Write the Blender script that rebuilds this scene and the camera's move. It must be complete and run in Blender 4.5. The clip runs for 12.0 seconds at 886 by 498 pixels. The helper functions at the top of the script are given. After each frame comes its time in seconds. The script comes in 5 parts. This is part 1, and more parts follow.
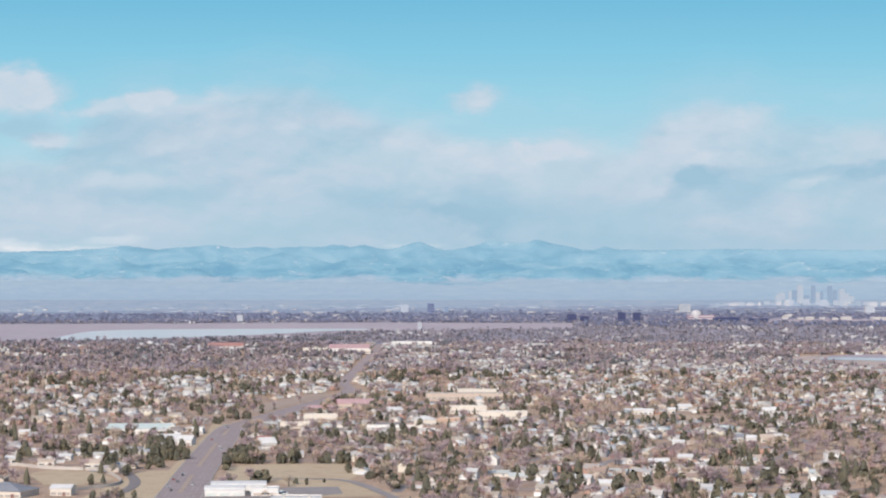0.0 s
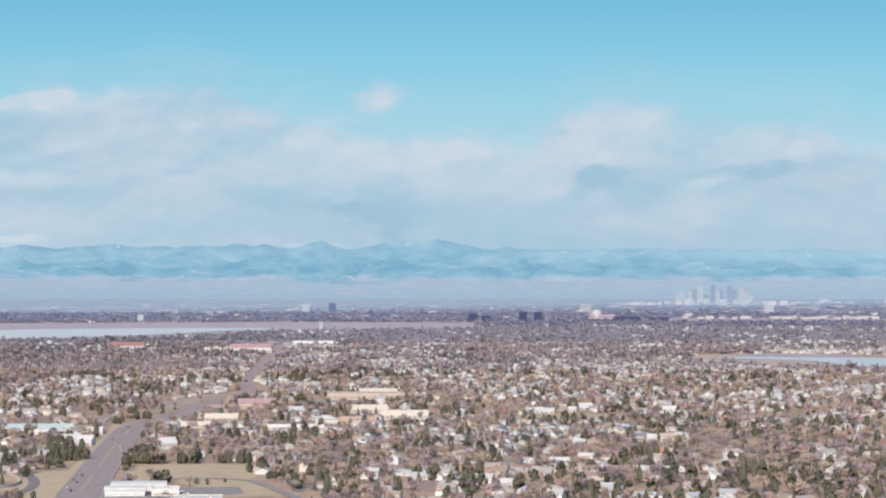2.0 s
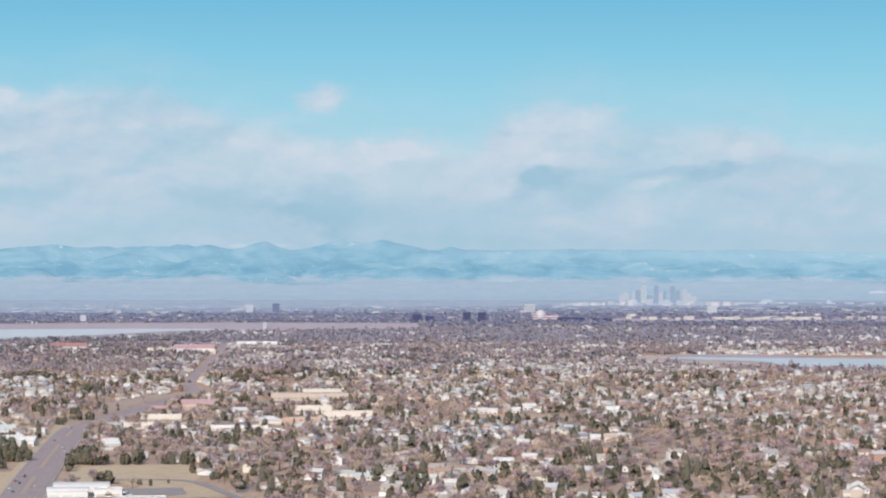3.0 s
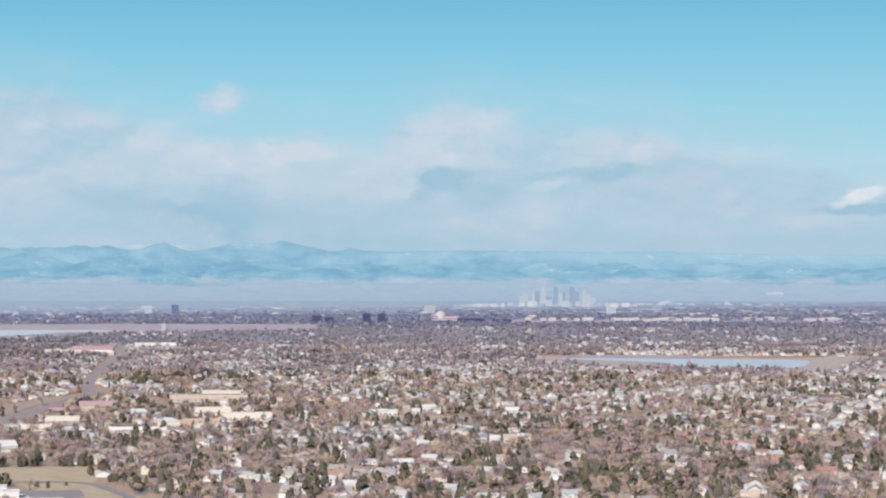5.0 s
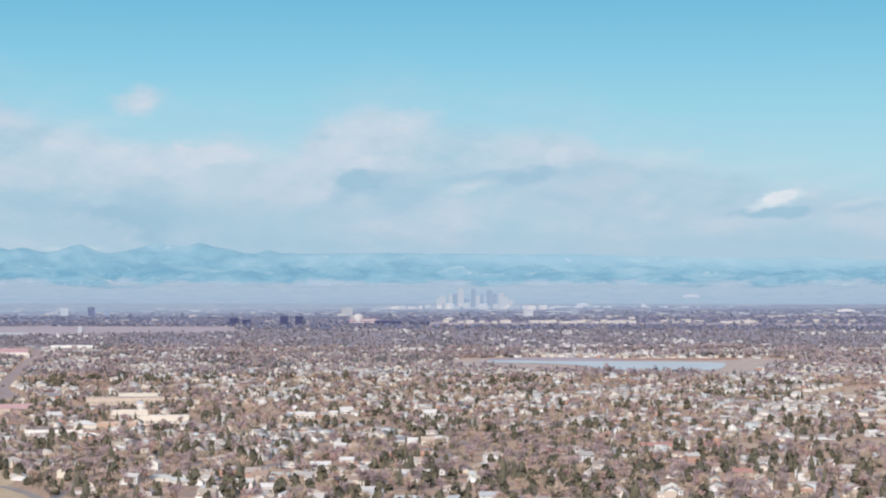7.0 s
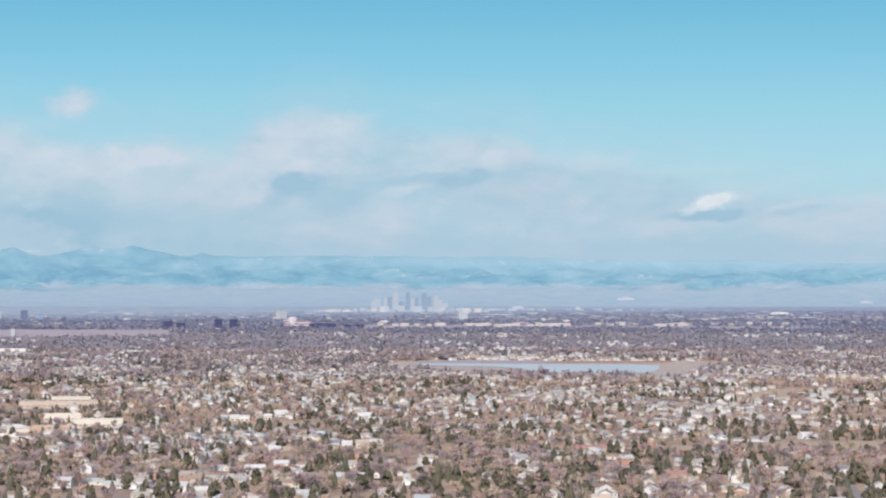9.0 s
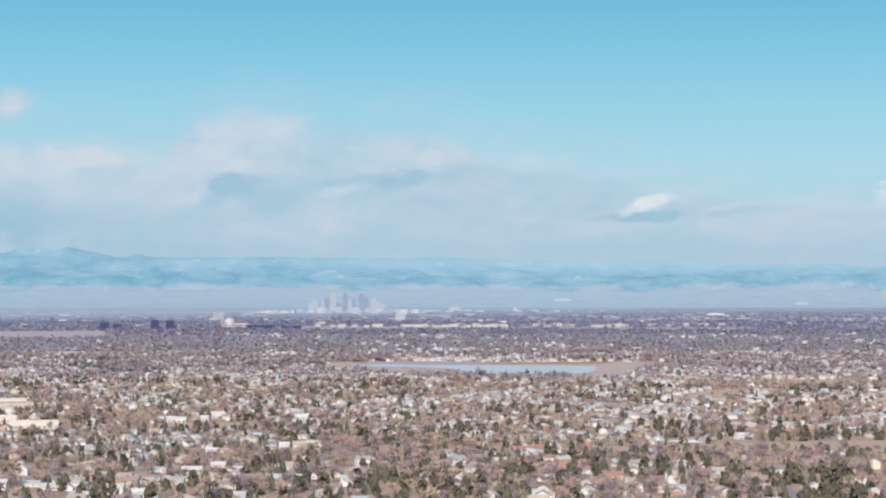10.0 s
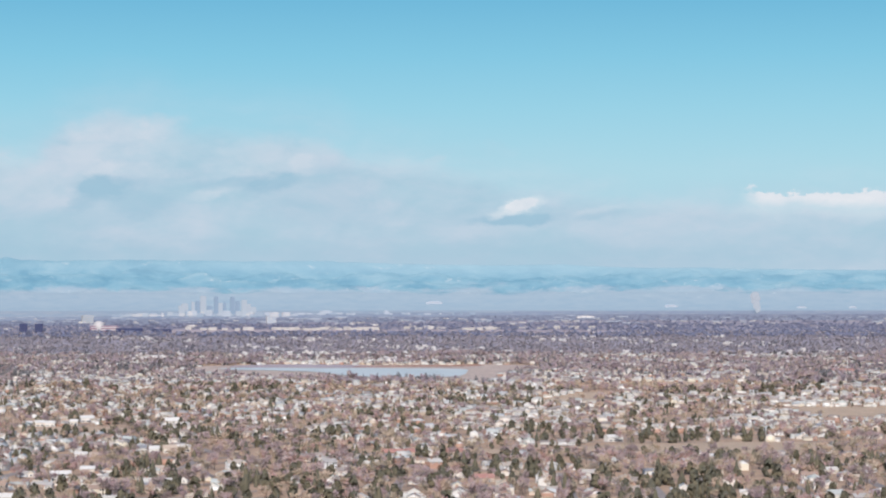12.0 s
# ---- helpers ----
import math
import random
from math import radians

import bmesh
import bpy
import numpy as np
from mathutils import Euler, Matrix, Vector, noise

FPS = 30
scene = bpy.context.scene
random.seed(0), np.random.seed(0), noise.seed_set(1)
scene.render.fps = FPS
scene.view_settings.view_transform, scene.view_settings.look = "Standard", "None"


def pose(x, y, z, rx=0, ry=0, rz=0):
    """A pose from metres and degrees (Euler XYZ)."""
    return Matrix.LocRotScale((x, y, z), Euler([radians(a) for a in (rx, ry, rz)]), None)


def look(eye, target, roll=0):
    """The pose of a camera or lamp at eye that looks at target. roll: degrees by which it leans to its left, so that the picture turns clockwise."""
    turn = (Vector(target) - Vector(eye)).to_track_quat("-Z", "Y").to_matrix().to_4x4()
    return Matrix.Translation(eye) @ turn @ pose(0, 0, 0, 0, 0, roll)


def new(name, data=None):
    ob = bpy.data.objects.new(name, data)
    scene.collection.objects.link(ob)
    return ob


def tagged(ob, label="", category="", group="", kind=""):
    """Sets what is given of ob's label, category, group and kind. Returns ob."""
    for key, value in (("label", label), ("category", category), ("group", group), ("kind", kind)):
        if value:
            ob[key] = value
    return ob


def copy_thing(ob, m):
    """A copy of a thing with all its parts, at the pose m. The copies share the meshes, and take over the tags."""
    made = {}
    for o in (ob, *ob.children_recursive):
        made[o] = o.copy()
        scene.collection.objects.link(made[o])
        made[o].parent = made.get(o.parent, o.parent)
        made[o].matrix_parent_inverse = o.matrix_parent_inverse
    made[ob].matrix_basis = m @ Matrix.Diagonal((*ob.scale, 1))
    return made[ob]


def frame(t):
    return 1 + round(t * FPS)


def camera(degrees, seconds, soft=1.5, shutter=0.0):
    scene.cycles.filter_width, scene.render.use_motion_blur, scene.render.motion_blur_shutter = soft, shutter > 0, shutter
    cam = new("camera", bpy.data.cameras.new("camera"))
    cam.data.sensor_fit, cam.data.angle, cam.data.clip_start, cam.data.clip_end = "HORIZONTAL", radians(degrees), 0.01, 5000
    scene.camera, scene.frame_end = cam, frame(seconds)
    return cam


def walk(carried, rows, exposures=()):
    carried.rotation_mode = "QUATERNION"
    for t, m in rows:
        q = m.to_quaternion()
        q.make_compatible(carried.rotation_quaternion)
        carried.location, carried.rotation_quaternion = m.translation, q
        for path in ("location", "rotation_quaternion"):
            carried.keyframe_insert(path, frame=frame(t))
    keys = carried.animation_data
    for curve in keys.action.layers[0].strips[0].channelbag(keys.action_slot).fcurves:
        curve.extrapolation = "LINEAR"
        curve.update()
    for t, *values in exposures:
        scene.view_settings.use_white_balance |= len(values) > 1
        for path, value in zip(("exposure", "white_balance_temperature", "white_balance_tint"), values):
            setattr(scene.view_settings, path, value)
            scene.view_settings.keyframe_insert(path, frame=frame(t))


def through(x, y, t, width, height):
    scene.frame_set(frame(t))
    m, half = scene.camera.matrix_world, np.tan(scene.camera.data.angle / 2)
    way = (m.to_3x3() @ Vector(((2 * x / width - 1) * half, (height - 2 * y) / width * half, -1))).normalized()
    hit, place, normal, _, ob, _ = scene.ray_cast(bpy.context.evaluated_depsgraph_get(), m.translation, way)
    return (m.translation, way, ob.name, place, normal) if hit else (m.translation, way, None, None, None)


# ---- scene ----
# The camera hangs still, 130 m above a suburb, and pans slowly to its right.
cam = camera(21.13, 12.0, soft=2.1)
EYE = 130.0
TURNS = [
    (0.0, 0.0, 1.17, 0.0), (0.5, 0.432, 1.168, -0.01), (1.0, 1.001, 1.154, 0.02), (1.5, 1.666, 1.154, 0.02),
    (2.0, 2.374, 1.155, 0.0), (2.5, 3.084, 1.165, 0.014), (3.0, 3.725, 1.169, 0.015), (5.0, 6.142, 1.196, 0.005),
    (5.5, 6.72, 1.208, 0.012), (6.0, 7.297, 1.216, 0.008), (6.5, 7.791, 1.236, 0.015), (8.5, 9.072, 1.313, 0.01),
    (9.0, 9.7, 1.326, 0.0), (9.5, 10.438, 1.34, -0.005), (10.0, 11.211, 1.354, -0.02), (10.5, 12.053, 1.375, -0.025),
    (11.0, 12.917, 1.392, -0.034), (11.5, 13.678, 1.405, -0.06), (12.0, 14.316, 1.424, -0.063),
]
walk(cam, [(t, pose(0, 0, EYE, 90 + up, 0, -yaw) @ pose(0, 0, 0, 0, 0, lean)) for t, yaw, up, lean in TURNS])

# ---- node helpers ----
class Nodes:
    """A short way to write a node tree."""

    def __init__(self, tree):
        self.tree = tree
        tree.nodes.clear()

    def make(self, kind, *links, **settings):
        n = self.tree.nodes.new(kind)
        for key, value in settings.items():
            setattr(n, key, value)
        for socket, value in zip(n.inputs, links):
            self.put(socket, value)
        return n

    def put(self, socket, value):
        if isinstance(value, bpy.types.NodeSocket):
            self.tree.links.new(value, socket)
        elif value is not None:
            socket.default_value = value

    def math(self, op, a, b=None, c=None):
        n = self.make("ShaderNodeMath", a, b, c, operation=op)
        return n.outputs[0]

    def mix(self, fac, a, b, blend="MIX"):
        n = self.make("ShaderNodeMix", data_type="RGBA", blend_type=blend, clamp_factor=True)
        for i, v in ((0, fac), (6, a), (7, b)):
            self.put(n.inputs[i], v)
        return n.outputs[2]

    def ramp(self, fac, stops, mode="LINEAR"):
        n = self.make("ShaderNodeValToRGB", fac)
        n.color_ramp.interpolation = mode
        el = n.color_ramp.elements
        while len(el) < len(stops):
            el.new(0.5)
        for e, (p, c) in zip(el, sorted(stops)):
            e.position = p
            e.color = (c, c, c, 1) if isinstance(c, (int, float)) else (*c, 1)
        return n.outputs[0]

    def noise(self, vector, scale, detail=4.0, rough=0.55, warp=0.0):
        n = self.make("ShaderNodeTexNoise")
        self.put(n.inputs["Vector"], vector)
        for key, v in (("Scale", scale), ("Detail", detail), ("Roughness", rough), ("Distortion", warp)):
            self.put(n.inputs[key], v)
        return n.outputs[0]

    def span(self, v, a, b, c=0.0, d=1.0):
        n = self.make("ShaderNodeMapRange", v, a, b, c, d, interpolation_type="SMOOTHSTEP")
        return n.outputs[0]


# ---- sky, clouds and sun ----
SUN_BEARING, SUN_UP = 198.0, 31.0
world = bpy.data.worlds.new("world")
scene.world = world
world.use_nodes = True
w = Nodes(world.node_tree)
way = w.make("ShaderNodeTexCoord").outputs["Generated"]
unit = w.make("ShaderNodeVectorMath", way, operation="NORMALIZE").outputs[0]
xyz = w.make("ShaderNodeSeparateXYZ", unit).outputs
el = w.math("MULTIPLY", w.math("ARCSINE", xyz[2]), 57.2958)
az = w.math("MULTIPLY", w.math("ARCTAN2", xyz[0], xyz[1]), 57.2958)
sky = w.make("ShaderNodeTexSky", sky_type="NISHITA", sun_disc=False, sun_elevation=radians(SUN_UP),
             sun_rotation=radians(SUN_BEARING), altitude=1700.0, air_density=1.0, dust_density=0.6, ozone_density=1.5)
high = w.mix(1.0, sky.outputs[0], (0.15, 0.15, 0.15, 1), "MULTIPLY")
low = w.ramp(w.math("DIVIDE", el, 16.0), [
    (0.0, (0.46, 0.66, 0.76)), (0.10, (0.46, 0.68, 0.78)), (0.20, (0.43, 0.695, 0.80)), (0.30, (0.32, 0.64, 0.79)),
    (0.38, (0.235, 0.575, 0.765)), (0.46, (0.17, 0.49, 0.71)), (0.65, (0.12, 0.38, 0.62)), (1.0, (0.08, 0.27, 0.5))])
clear = w.mix(w.span(el, 9.0, 24.0), low, high)

# Flat coordinates of the sky in degrees, stirred a little so that no cloud has a smooth outline.
flat = w.make("ShaderNodeCombineXYZ", az, el, 0.0).outputs[0]
squat_sky = w.make("ShaderNodeVectorMath", flat, (0.55, 1.0, 1.0), operation="MULTIPLY").outputs[0]


def stir(vector, scale, amount):
    n_ = w.make("ShaderNodeTexNoise")
    for key, v in (("Vector", vector), ("Scale", scale), ("Detail", 6.0), ("Roughness", 0.6)):
        w.put(n_.inputs[key], v)
    off = w.make("ShaderNodeVectorMath", n_.outputs["Color"], (0.5, 0.5, 0.5), operation="SUBTRACT").outputs[0]
    return w.make("ShaderNodeVectorMath", off, amount, operation="MULTIPLY").outputs[0]


stirred = w.make("ShaderNodeVectorMath", flat, stir(squat_sky, 1.1, (0.8, 0.45, 0.0)), operation="ADD").outputs[0]
stirred = w.make("ShaderNodeVectorMath", stirred, stir(squat_sky, 3.2, (0.4, 0.26, 0.0)), operation="ADD").outputs[0]
stirred_xyz = w.make("ShaderNodeSeparateXYZ", stirred).outputs
az_s, el_s = stirred_xyz[0], stirred_xyz[1]
lumps = w.math("SUBTRACT", w.noise(squat_sky, 2.2, 6.0, 0.58, 0.2), 0.5)


def puffs(rows, rag=1.3, edge=0.6):
    """Soft-edged lumps: bearing, elevation, half width, half height, lean, strength."""
    total = 0.0
    for bearing, up, wide, tall, lean, much in rows:
        n_ = w.make("ShaderNodeMapping", vector_type="TEXTURE")
        for key, v in (("Vector", stirred), ("Location", (bearing + 0.06, up - 0.06, 0)), ("Rotation", (0, 0, radians(lean))), ("Scale", (wide * 1.3, tall * 1.3, 1))):
            w.put(n_.inputs[key], v)
        far_off = w.make("ShaderNodeVectorMath", n_.outputs[0], operation="LENGTH").outputs["Value"]
        hill = w.span(w.math("MULTIPLY_ADD", lumps, -rag, far_off), 1.0 + edge, 1.0 - edge)
        total = w.math("MULTIPLY_ADD", hill, much, total)
    return w.math("MINIMUM", total, 1.0)


# The top edge of the cloud bank, by bearing (-12 to 26 degrees), in degrees / 10.
EDGE = ((-12, 3.3), (-9.3, 3.4), (-8.6, 4.2), (-7.6, 4.75), (-5.6, 4.9), (-4.4, 5.15), (-3.2, 5.1), (-2.2, 4.7), (-1.4, 4.3),
        (-0.7, 4.25), (0.2, 3.95), (1.2, 3.85), (3.1, 4.0), (3.9, 3.65), (4.5, 3.75), (5.3, 4.4), (6.3, 4.8), (7.4, 4.6), (8.3, 4.25),
        (10.4, 4.2), (11.5, 4.1), (12.2, 3.65), (13.6, 3.5), (14.8, 3.3), (16.0, 2.95), (18.0, 2.75), (21.0, 2.6), (26.0, 2.5))
top = w.ramp(w.math("DIVIDE", w.math("ADD", az_s, 12.0), 38.0), [((a_ + 12) / 38, e_ / 10) for a_, e_ in EDGE])
over = w.math("SUBTRACT", w.math("MULTIPLY", top, 10.0), el_s)
streaks = w.noise(w.make("ShaderNodeVectorMath", stirred, (0.28, 0.9, 1.0), operation="MULTIPLY").outputs[0], 1.0, 6.0, 0.55)
bank = w.math("MULTIPLY", w.span(over, -0.42, 0.55), w.span(streaks, 0.25, 0.6, 0.72, 0.92))
veil = w.math("MULTIPLY", w.span(over, -1.5, 0.6), w.span(streaks, 0.3, 0.7, 0.18, 0.5))
bright = puffs([
    (-10.4, 5.0, 0.6, 0.42, 0, 0.8), (-9.6, 4.95, 0.5, 0.3, 0, 0.4), (-10.2, 4.6, 0.75, 0.6, 0, 0.5), (-9.4, 3.78, 0.45, 0.17, 8, 0.9),
    (-8.0, 4.6, 0.8, 0.2, 12, 0.9), (-7.05, 4.82, 0.35, 0.3, 0, 0.6), (-6.2, 4.72, 0.8, 0.22, 5, 0.6), (-5.1, 5.0, 0.5, 0.25, 20, 0.4),
    (-6.7, 3.84, 0.42, 0.17, 10, 0.8), (-8.3, 2.92, 0.32, 0.14, 0, 0.7), (-7.4, 2.85, 0.4, 0.15, 0, 0.5), (-3.85, 4.18, 0.24, 0.12, 0, 0.6),
    (-0.75, 4.02, 0.55, 0.28, 0, 0.6), (0.72, 4.84, 0.5, 0.22, 10, 0.8), (1.5, 4.62, 0.7, 0.25, -10, 0.22), (2.9, 3.8, 0.9, 0.24, 3, 0.6),
    (1.3, 3.6, 1.2, 0.25, 0, 0.45), (-0.3, 3.4, 1.5, 0.35, 0, 0.45), (3.3, 3.1, 1.8, 0.45, 0, 0.45), (5.85, 3.9, 0.42, 0.3, 0, 0.7),
    (6.5, 4.45, 0.8, 0.3, 0, 0.45), (7.5, 4.15, 0.65, 0.4, 0, 0.55), (6.1, 3.32, 0.4, 0.13, 20, 0.75), (7.0, 3.38, 0.5, 0.12, -5, 0.5),
    (8.75, 2.88, 0.42, 0.1, 20, 0.7), (9.9, 3.75, 0.75, 0.4, 0, 0.65), (10.8, 3.35, 0.2, 0.28, -20, 0.8), (11.3, 3.9, 0.4, 0.25, 0, 0.5),
    (13.2, 3.55, 0.32, 0.14, 0, 0.55), (14.05, 3.55, 0.27, 0.11, 15, 0.5), (15.5, 3.8, 0.5, 0.2, 0, 0.2), (18.0, 2.44, 0.45, 0.07, 12, 0.5)])
brightest = puffs([
    (15.85, 2.48, 0.4, 0.1, 22, 0.9), (16.2, 2.6, 0.33, 0.11, 5, 0.95), (-10.2, 1.27, 1.0, 0.1, 0, 0.75), (-8.0, 1.42, 0.5, 0.08, 0, 0.5),
    (-9.0, 1.2, 1.0, 0.06, 0, 0.6), (-0.8, 1.28, 0.5, 0.06, 0, 0.4)], 0.6, 0.6)
shade = puffs([
    (-10.1, 4.1, 0.6, 0.22, 0, 0.85), (-9.2, 3.55, 0.5, 0.09, 5, 0.7), (-8.3, 4.22, 0.6, 0.14, 10, 0.6), (-7.4, 3.95, 1.0, 0.25, 8, 0.4),
    (-7.6, 2.55, 0.9, 0.14, 0, 0.45), (-6.3, 3.5, 0.8, 0.12, 10, 0.3), (-5.6, 2.6, 0.8, 0.15, 15, 0.35), (-1.3, 2.35, 1.3, 0.2, -8, 0.5),
    (0.85, 2.25, 0.65, 0.4, 0, 0.55), (-0.2, 1.9, 2.5, 0.3, 0, 0.3), (5.75, 2.75, 0.4, 0.2, 35, 0.6), (6.35, 3.05, 0.7, 0.13, 0, 0.7), (6.2, 2.85, 0.4, 0.14, 0, 0.4),
    (7.05, 2.6, 0.6, 0.28, 0, 0.6), (9.3, 3.1, 0.8, 0.1, 8, 0.7), (10.3, 3.05, 0.5, 0.12, 12, 0.65), (11.3, 2.75, 1.0, 0.5, 0, 0.32),
    (15.85, 2.2, 0.75, 0.1, 3, 1.0), (16.1, 2.17, 0.5, 0.09, 0, 0.8), (17.9, 2.28, 0.5, 0.08, 12, 0.4), (11.0, 1.15, 11.0, 0.42, 0, 0.45),
    (3.0, 1.9, 2.5, 0.5, 0, 0.25)])
# A row of small cumulus with a ragged top and a flat, fading base.
ragged = w.math("SUBTRACT", w.math("MULTIPLY_ADD", lumps, 1.5, 2.80), el)
heaped = w.math("MULTIPLY", w.math("MULTIPLY", w.span(ragged, -0.02, 0.12), w.span(el_s, 1.9, 2.75)), w.span(az_s, 21.2, 22.1))
brightest = w.math("MINIMUM", w.math("MULTIPLY_ADD", heaped, 1.1, brightest), 1.0)
mass = w.math("MAXIMUM", w.math("MAXIMUM", bank, veil), w.math("MAXIMUM", w.math("MULTIPLY", bright, 0.9), w.math("MAXIMUM", brightest, w.math("MULTIPLY", shade, 0.7))))
# Lit from above: each lump is compared with what lies a little higher.
curd = w.noise(squat_sky, 0.9, 6.0, 0.55, 0.3)
above = w.noise(w.make("ShaderNodeVectorMath", squat_sky, (-0.1, 0.2, 0.0), operation="ADD").outputs[0], 0.9, 6.0, 0.55, 0.3)
relief = w.math("MULTIPLY_ADD", w.math("SUBTRACT", curd, above), w.span(el, 1.4, 3.2, 0.5, 1.1), streaks)
grey = w.ramp(relief, [(0.30, (0.405, 0.575, 0.70)), (0.5, (0.48, 0.615, 0.735)), (0.70, (0.56, 0.65, 0.76))])
curds = w.span(lumps, -0.25, 0.2, 0.65, 1.0)
lit = w.mix(w.math("MULTIPLY", bright, curds), grey, (0.635, 0.695, 0.785, 1))
cloud = w.mix(w.math("MULTIPLY", shade, 0.9), lit, (0.325, 0.515, 0.66, 1))
cloud = w.mix(w.math("MULTIPLY", brightest, curds), cloud, (0.78, 0.81, 0.86, 1))
heavens = w.mix(mass, clear, cloud)
back = w.make("ShaderNodeBackground", heavens, 1.0)
w.make("ShaderNodeOutputWorld", back.outputs[0])

sun = new("sun", bpy.data.lights.new("sun", "SUN"))
sun.data.energy, sun.data.angle, sun.data.color = 4.35, radians(0.55), (1.0, 0.93, 0.87)
sb, su = radians(SUN_BEARING), radians(SUN_UP)
sun.matrix_world = look((0, 0, 900), (-math.sin(sb) * math.cos(su), -math.cos(sb) * math.cos(su), 900 - math.sin(su)))
scene.view_settings.exposure = 0.0

# ---- materials ----
def material(name, colours, rough=0.85, size=1.0, fine=0.0, metal=0.0, bump=0.0, random_pick=False, blotch=0.25, spec=0.3, through=0.0, by_place=0.0):
    """colours: one or more base colours, from which each piece picks one (random_pick) or which noise of that size (metres) mixes.
    blotch: how strongly broad stains darken it; bump: the relief, in metres."""
    m = bpy.data.materials.new(name)
    m.use_nodes = True
    n = Nodes(m.node_tree)
    place = n.make("ShaderNodeTexCoord").outputs["Object"]
    broad = n.noise(place, 1.0 / size, 5.0, 0.6)
    if random_pick:
        a = n.make("ShaderNodeObjectInfo").outputs["Random"]
        b = n.make("ShaderNodeNewGeometry").outputs["Random Per Island"]
        chance = n.math("FRACT", n.math("ADD", a, b))
        if by_place:  # alike within one crown, other in the next
            spot_noise = n.noise(n.make("ShaderNodeNewGeometry").outputs["Position"], 1.0 / by_place, 1.0, 0.5)
            chance = n.math("FRACT", n.math("MULTIPLY_ADD", spot_noise, 4.0, n.math("MULTIPLY", b, 0.025)))
        step = 1.0 / len(colours)
        colour = n.ramp(chance, [(i * step, c) for i, c in enumerate(colours)], "CONSTANT")
        light = n.math("FRACT", n.math("MULTIPLY", chance, 17.0))
        colour = n.mix(n.math("MULTIPLY", light, 0.24), colour, (0.16, 0.14, 0.13, 1))
    else:
        lo, hi = 0.32, 0.68
        stops = [(lo + (hi - lo) * i / max(1, len(colours) - 1), c) for i, c in enumerate(colours)]
        colour = n.ramp(broad, stops)
    grain = n.noise(place, 1.0 / (fine or size * 0.12), 4.0, 0.65)
    dirt = n.ramp(grain, [(0.3, 1.0 - blotch), (0.62, 1.0)])
    colour = n.mix(1.0, colour, dirt, "MULTIPLY")
    shader = n.make("ShaderNodeBsdfPrincipled")
    n.put(shader.inputs["Base Color"], colour)
    n.put(shader.inputs["Roughness"], n.span(grain, 0.2, 0.8, max(0.02, rough - 0.1), min(1.0, rough + 0.1)))
    shader.inputs["Metallic"].default_value = metal
    shader.inputs["Specular IOR Level"].default_value = spec
    if bump:
        b = n.make("ShaderNodeBump")
        n.put(b.inputs["Height"], grain)
        b.inputs["Distance"].default_value = bump
        n.put(shader.inputs["Normal"], b.outputs[0])
    out = shader.outputs[0]
    if through:  # sprays of twigs and needles let part of the light pass
        out = n.make("ShaderNodeMixShader", through, out, n.make("ShaderNodeBsdfTranslucent", colour).outputs[0]).outputs[0]
    n.make("ShaderNodeOutputMaterial", out)
    return m


WHITE, CREAM = (0.73, 0.71, 0.67), (0.72, 0.65, 0.53)
m_ground = material("yards", [(0.41, 0.285, 0.22), (0.515, 0.355, 0.255), (0.615, 0.42, 0.285), (0.455, 0.32, 0.25)], 0.95, 38, 5.0, bump=0.1, blotch=0.35)
m_grass = material("dormant_grass", [(0.55, 0.41, 0.27), (0.65, 0.50, 0.325), (0.57, 0.40, 0.26)], 0.95, 26, 2.0, blotch=0.25, bump=0.08)
m_reed = material("lake_meadow", [(0.52, 0.41, 0.355), (0.58, 0.46, 0.395), (0.49, 0.40, 0.36)], 0.95, 60, 6.0, blotch=0.3)
# Tan of the dry land, made pinker and bluer for haze.
m_dam = material("dry_plain_haze_tinted", [(0.42, 0.36, 0.385), (0.46, 0.39, 0.41)], 0.95, 60, 8.0, blotch=0.1)
m_redbank = material("red_shore", [(0.48, 0.25, 0.19), (0.50, 0.31, 0.24)], 0.95, 40, 4.0, blotch=0.3)
m_asphalt = material("asphalt", [(0.36, 0.295, 0.285), (0.44, 0.36, 0.345), (0.40, 0.325, 0.31)], 0.95, 22, 1.5, blotch=0.25, spec=0.0)
m_tar = material("dark_asphalt", [(0.27, 0.235, 0.23), (0.32, 0.285, 0.275)], 0.95, 16, 1.5, blotch=0.2, spec=0.0)
m_fence = material("pale_block_wall", [(0.52, 0.47, 0.42), (0.58, 0.525, 0.47)], 0.9, 5, 0.8, blotch=0.2)
m_street = material("street", [(0.32, 0.275, 0.255), (0.40, 0.345, 0.32)], 0.85, 18, 1.5, blotch=0.2)
m_park = material("dry_open_field", [(0.66, 0.48, 0.34), (0.56, 0.415, 0.30), (0.62, 0.44, 0.30)], 0.95, 30, 3.0, blotch=0.25)
m_median = material("median", [(0.54, 0.405, 0.315), (0.47, 0.355, 0.285)], 0.95, 9, 1.0, blotch=0.3)
m_line = material("road_paint", [(0.66, 0.64, 0.60)], 0.7, 3, 0.6, blotch=0.4)
m_kerb = material("concrete", [(0.46, 0.43, 0.39), (0.56, 0.53, 0.48)], 0.85, 6, 0.7, blotch=0.2)
m_wall = material("house_wall", [WHITE, (0.74, 0.68, 0.60), CREAM, (0.62, 0.52, 0.43), WHITE, (0.48, 0.29, 0.22), (0.68, 0.68, 0.68), (0.78, 0.72, 0.66), (0.80, 0.79, 0.77)], 0.8, 2.0, 0.4, random_pick=True, blotch=0.12)
